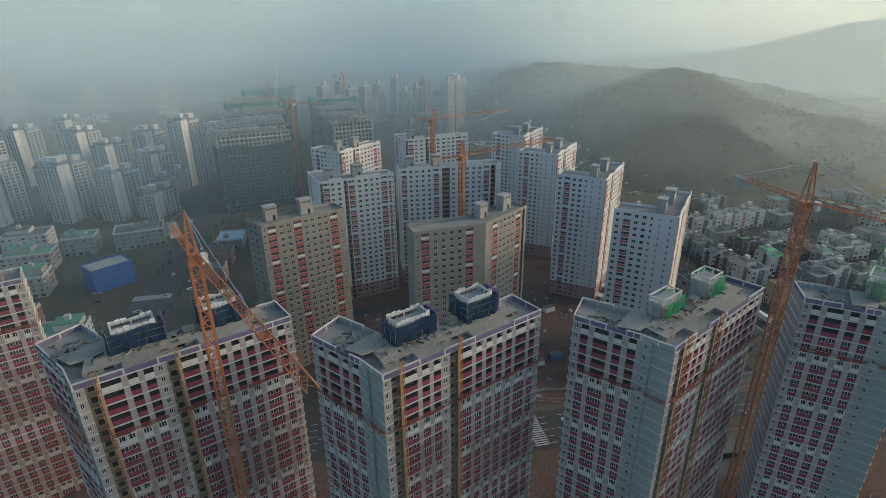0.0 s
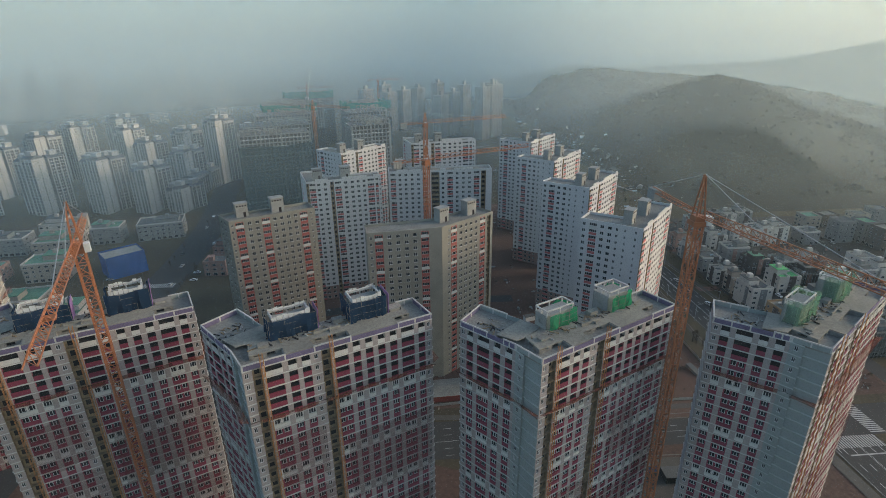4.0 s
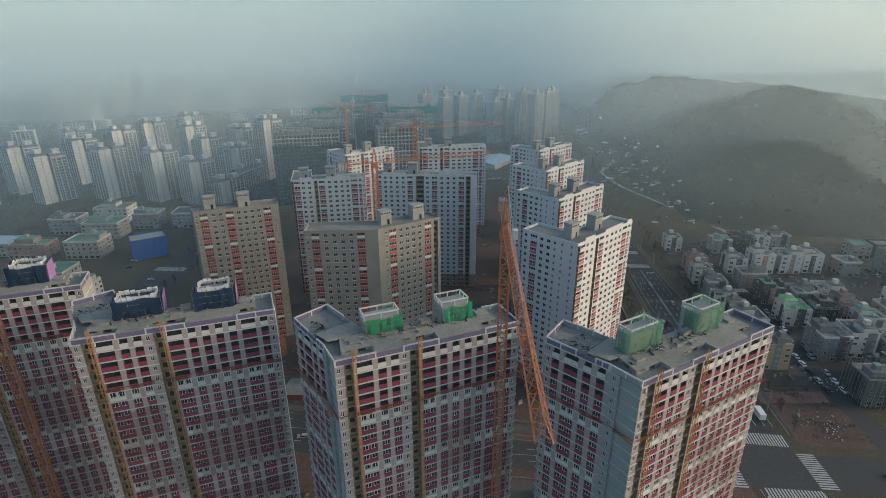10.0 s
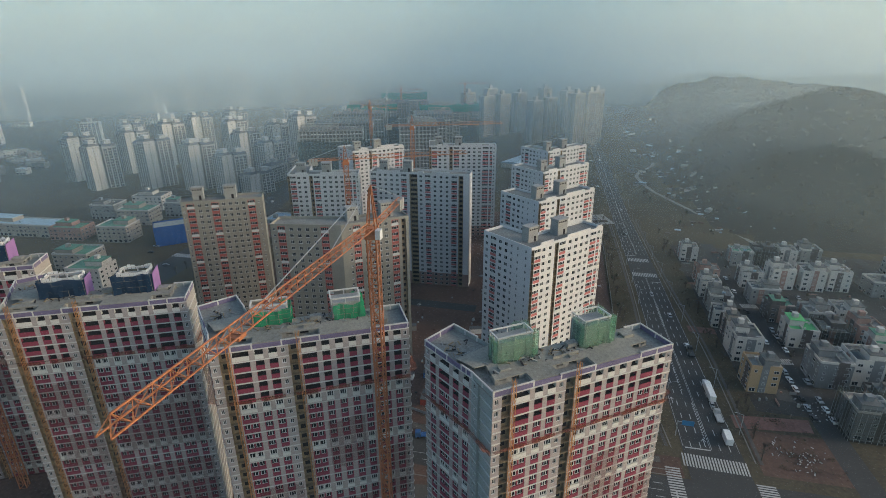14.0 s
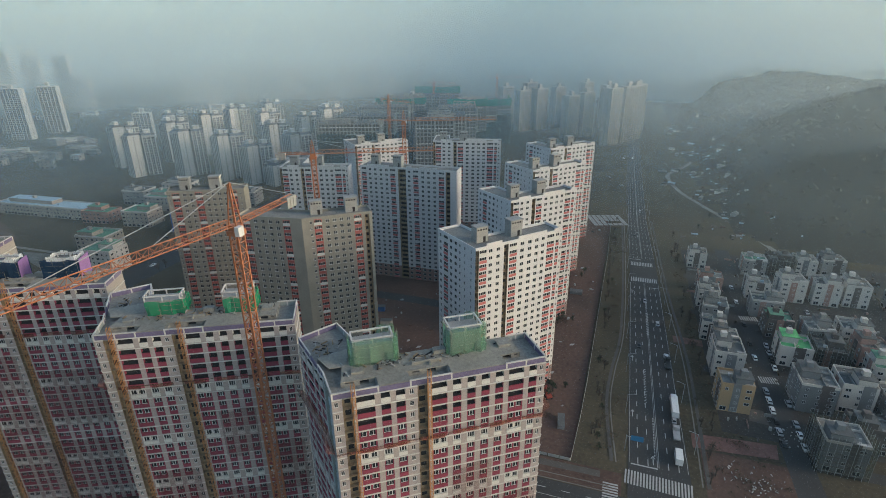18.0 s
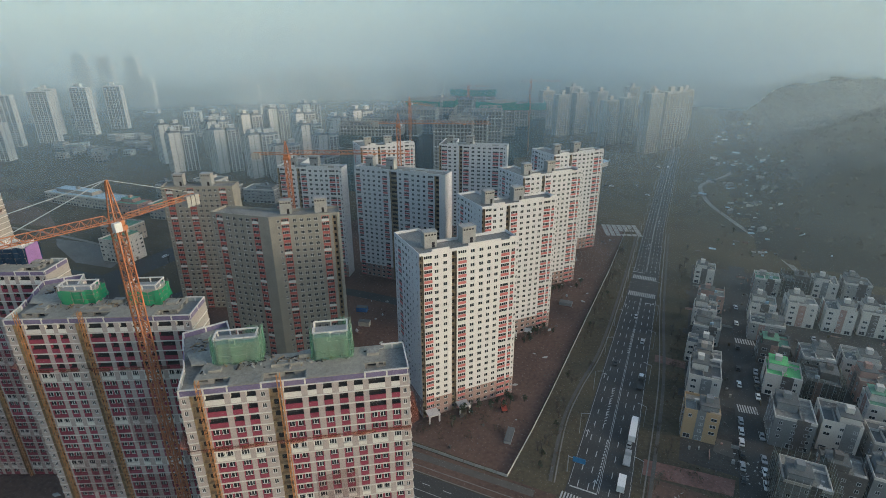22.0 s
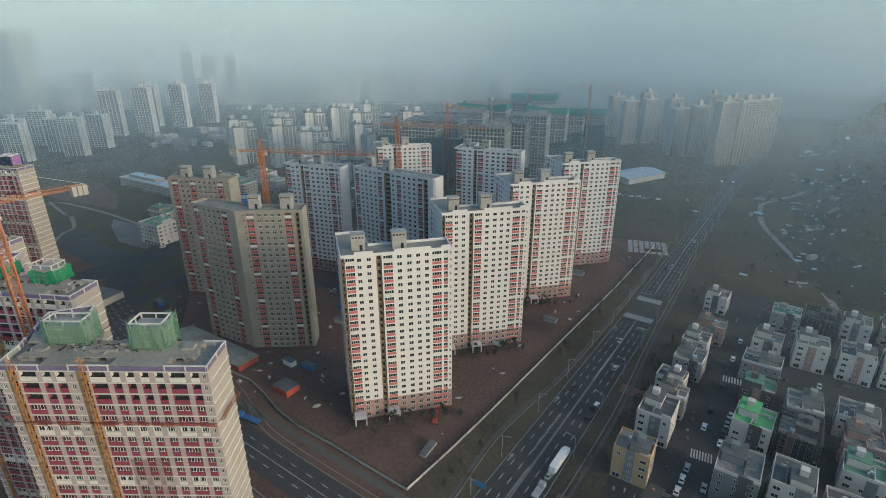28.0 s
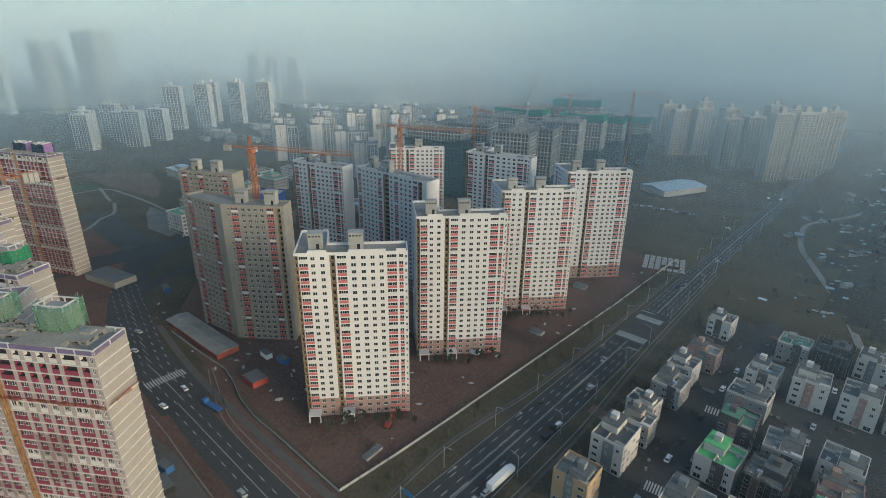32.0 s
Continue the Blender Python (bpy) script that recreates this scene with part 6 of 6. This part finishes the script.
# ---- street lamps and a sign gantry ----
lamp = thing("street_lamp", 214.6, 180, .1, 0, "tall grey steel street lamp at the kerb", "street lamp", "street lamps")
g = Geo()
g.bar((0, 0, 0), (0, 0, 9.5), .16)
part("pole", g, STEELG, lamp)
g = Geo()
g.bar((0, 0, 9.4), (-2.6, 0, 10.2), .1)
part("arm", g, STEELG, lamp)
g = Geo()
g.box(-3.3, -.16, 10.1, -2.4, .16, 10.25)
part("lamp_head", g, HW[2], lamp)
for k in range(1, 15):
    y = 180 + k * 30
    copy_thing(lamp, pose(edge_x(AVR, y) + 1.2, y, .1))
    copy_thing(lamp, pose(edge_x(AVL, y) - 1.2, y - 14, .1, 0, 0, 180))
t = thing("sign_gantry", 190.8, 175, .1, 0, "grey gantry arm with a blank blue road sign", "road sign")
g = Geo()
g.bar((0, 0, 0), (0, 0, 7), .3)
part("pole", g, STEELG, t)
g = Geo()
g.bar((0, 0, 6.6), (6, 0, 6.6), .2)
part("arm", g, STEELG, t)
g = Geo()
g.box(1.5, -.12, 5.2, 5.8, -.04, 7.4)
part("sign_board", g, mat("blue_sign_board", (0.03, 0.16, 0.32), .5, .1, 1, 5), t)

# ---- trees ----
BARK = mat("grey_brown_bark", (0.06, 0.05, 0.042), .95, .3, 3, 12)
PINE = mat("dark_evergreen_leaf", (0.030, 0.042, 0.022), .9, .4, .8, 5, island=.6)
TWIG = mat("bare_winter_twig", (0.075, 0.062, 0.05), .95, .35, .8, 5, island=.6)


def make_tree(h, evergreen, seed):
    rnd = random.Random(seed)
    t = thing("tree", 0, 0, 0, 0, "dark evergreen tree with uneven crown" if evergreen else "bare winter tree with fine twigs", "tree", "trees")
    g = Geo()
    g.hexa([(-.18, -.18, 0), (.18, -.18, 0), (.18, .18, 0), (-.18, .18, 0)], [(-.06, -.06, h * .8), (.06, -.06, h * .8), (.06, .06, h * .8), (-.06, .06, h * .8)])
    limbs = []
    for k in range(11):
        a, z = rnd.uniform(0, 6.3), h * rnd.uniform(.25, .7)
        r = h * rnd.uniform(.16, .34) * (1.1 - z / h)
        tip = (r * math.cos(a), r * math.sin(a), z + r * (.4 if evergreen else 1.0))
        g.bar((0, 0, z), tip, .08)
        limbs.append(tip)
    part("trunk", g, BARK, t)
    g = Geo()
    for k in range(170 if evergreen else 130):
        tip = rnd.choice(limbs)
        f = rnd.uniform(.5, 1.15)
        c = Vector((tip[0] * f, tip[1] * f, tip[2] + rnd.uniform(-.06, .12) * h)) + Vector((rnd.gauss(0, .05), rnd.gauss(0, .05), rnd.gauss(0, .04))) * h
        s = h * rnd.uniform(.02, .05) if evergreen else h * rnd.uniform(.03, .07)
        d1, d2 = [Vector((rnd.gauss(0, 1), rnd.gauss(0, 1), rnd.gauss(0, 1))).normalized() * s for _ in range(2)]
        if not evergreen:
            d2 *= .16
        g.quad(tuple(c - d1 - d2), tuple(c + d1 - d2), tuple(c + d1 + d2), tuple(c - d1 + d2))
    part("crown", g, PINE if evergreen else TWIG, t)
    return t


kinds = [make_tree(5.5, True, 3), make_tree(4.0, True, 8), make_tree(6.5, False, 5), make_tree(5.0, False, 11)]
spots = []
for tx, ty in ((132.3, 178.8), (132.2, 240.6), (131.9, 303.8)):
    for k in range(14):
        u, v = random.uniform(4, 44), random.uniform(2.5, 10)
        spots.append((tx + u * math.cos(radians(48.7)) + v * math.sin(radians(48.7)), ty + u * math.sin(radians(48.7)) - v * math.cos(radians(48.7)), random.choice((0, 0, 1, 2))))
for k in range(40):
    spots.append((random.uniform(178.5, 182), random.uniform(170, 450), random.choice((2, 3, 3, 1))))
for k in range(26):
    spots.append((random.uniform(218, 224), random.uniform(165, 420), random.choice((2, 3, 3))))
for k in range(30):
    spots.append((random.uniform(222, 300), random.uniform(420, 760), random.choice((0, 1, 2, 3))))
for k in range(24):
    spots.append((random.choice((-100, -122)) + random.uniform(-2, 2), random.uniform(230, 480), random.choice((2, 3))))
for i, (x, y, k) in enumerate(spots):
    m = pose(x, y, height(x, y), 0, 0, random.uniform(0, 360))
    if i < 4:
        kinds[i].matrix_basis = m
    else:
        copy_thing(kinds[k], m)

# woodland on the hills: twiggy crowns too many to count
g = Geo()
for k in range(9000):
    x, y = random.uniform(270, 760), random.uniform(400, 1250)
    z = height(x, y)
    if z < 5 or noise.noise((x / 45, y / 45, 5)) < -.25:
        continue
    r, h = random.uniform(2.4, 4.6), random.uniform(2.2, 4.2)
    a = random.uniform(0, 2)
    b = [(x + r * math.cos(a + q * 1.571) * random.uniform(.6, 1.2), y + r * math.sin(a + q * 1.571) * random.uniform(.6, 1.2), z + random.uniform(.5, 2)) for q in range(4)]
    i = len(g.v)
    g.v += b + [(x + random.uniform(-.8, .8), y + random.uniform(-.8, .8), z + h)]
    g.f += [(i, i + 1, i + 4), (i + 1, i + 2, i + 4), (i + 2, i + 3, i + 4), (i + 3, i, i + 4)]
    g.m += [0] * 4
solo("hill_woodland", g, mat("leafless_wood_crown", (0.032, 0.032, 0.026), .97, .3, .3, 2, island=.45), "dense leafless woodland covering the hillside", "woodland", "stuff")

# ---- low dark shrubs at the tower feet and in the verge ----
g = Geo()
spots = []
for tx, ty, n in ((132.3, 178.8, 34), (132.2, 240.6, 18), (131.9, 303.8, 12)):
    for k in range(n):
        u, v = random.uniform(-6, 42), random.choice((random.uniform(3, 9), random.uniform(3, 20)))
        spots.append((tx + u * .66 + v * .75, ty + u * .75 - v * .66))
spots += [(random.uniform(179, 188), random.uniform(170, 430)) for k in range(60)] + [(random.uniform(219, 226), random.uniform(200, 380)) for k in range(40)] + [(random.uniform(219, 243), random.uniform(163, 194)) for k in range(26)]
for x, y in spots:
    r, h = random.uniform(1.2, 3.2), random.uniform(.8, 2.4)
    for k in range(26):
        a, e, d = random.uniform(0, 6.28), random.uniform(0, 1), random.uniform(.3, 1)
        px, py, pz = x + r * d * math.cos(a), y + r * d * math.sin(a), h * e * (1.15 - .6 * d) + .1
        s, b = random.uniform(.25, .6), random.uniform(0, 6.28)
        p, q = Vector((math.cos(b), math.sin(b), random.uniform(-.6, .6))) * s, Vector((-math.sin(b) * .4, math.cos(b) * .4, random.uniform(.4, 1))) * s
        c = Vector((px, py, pz))
        g.quad(tuple(c - p), tuple(c + q * .4 - p * .2), tuple(c + p), tuple(c + q), k % 2)
solo("shrub", g, [mat("dark_shrub_leaf", (0.040, 0.046, 0.026), .9, .4, .3, 3, island=.6), mat("brown_dry_shrub", (0.085, 0.052, 0.034), .9, .4, .3, 3, island=.6)], "low dark shrubs and dry bushes on bare ground", "shrub", "stuff")


# ---- haze put into pale translucent sheets, the inner ones finely pleated to scatter light ----
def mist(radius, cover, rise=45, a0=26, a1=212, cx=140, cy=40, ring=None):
    m, mix = veil("pale_haze_veil", (0.80, 0.945, 0.975), cover, 0.86 if radius < 1000 else 0.64)
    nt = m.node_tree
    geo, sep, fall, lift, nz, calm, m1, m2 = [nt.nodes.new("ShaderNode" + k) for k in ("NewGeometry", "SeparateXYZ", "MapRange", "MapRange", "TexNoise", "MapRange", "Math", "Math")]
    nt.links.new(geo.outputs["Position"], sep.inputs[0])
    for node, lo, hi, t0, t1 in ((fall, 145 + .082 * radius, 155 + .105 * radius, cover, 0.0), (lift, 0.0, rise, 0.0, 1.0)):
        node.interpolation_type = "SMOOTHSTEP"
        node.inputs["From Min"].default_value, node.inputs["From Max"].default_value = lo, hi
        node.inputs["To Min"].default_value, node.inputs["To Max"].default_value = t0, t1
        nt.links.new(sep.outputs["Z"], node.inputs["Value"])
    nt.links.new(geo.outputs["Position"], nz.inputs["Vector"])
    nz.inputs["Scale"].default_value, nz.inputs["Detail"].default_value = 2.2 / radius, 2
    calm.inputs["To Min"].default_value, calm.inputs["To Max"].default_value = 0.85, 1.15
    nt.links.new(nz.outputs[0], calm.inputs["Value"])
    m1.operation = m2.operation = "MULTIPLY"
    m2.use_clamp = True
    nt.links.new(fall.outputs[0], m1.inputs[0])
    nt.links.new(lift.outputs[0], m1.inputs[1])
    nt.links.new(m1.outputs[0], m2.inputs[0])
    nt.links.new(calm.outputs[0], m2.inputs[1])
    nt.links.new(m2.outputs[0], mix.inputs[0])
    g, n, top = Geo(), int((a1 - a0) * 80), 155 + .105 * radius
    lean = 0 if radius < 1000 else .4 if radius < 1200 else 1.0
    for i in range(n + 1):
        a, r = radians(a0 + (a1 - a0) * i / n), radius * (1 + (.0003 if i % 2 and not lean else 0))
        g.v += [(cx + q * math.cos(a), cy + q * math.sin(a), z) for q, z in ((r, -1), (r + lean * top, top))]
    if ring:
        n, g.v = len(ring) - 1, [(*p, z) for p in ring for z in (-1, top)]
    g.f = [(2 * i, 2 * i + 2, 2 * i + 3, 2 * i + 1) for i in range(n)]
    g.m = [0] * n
    solo("haze_sheet", g, m, "thin pale translucent sheet standing in for haze", "mist", "stuff")


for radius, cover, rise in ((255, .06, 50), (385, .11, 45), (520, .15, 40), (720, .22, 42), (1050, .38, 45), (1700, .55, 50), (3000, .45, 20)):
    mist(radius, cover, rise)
# thin sheet added between the flight path and first towers to lift dark tones
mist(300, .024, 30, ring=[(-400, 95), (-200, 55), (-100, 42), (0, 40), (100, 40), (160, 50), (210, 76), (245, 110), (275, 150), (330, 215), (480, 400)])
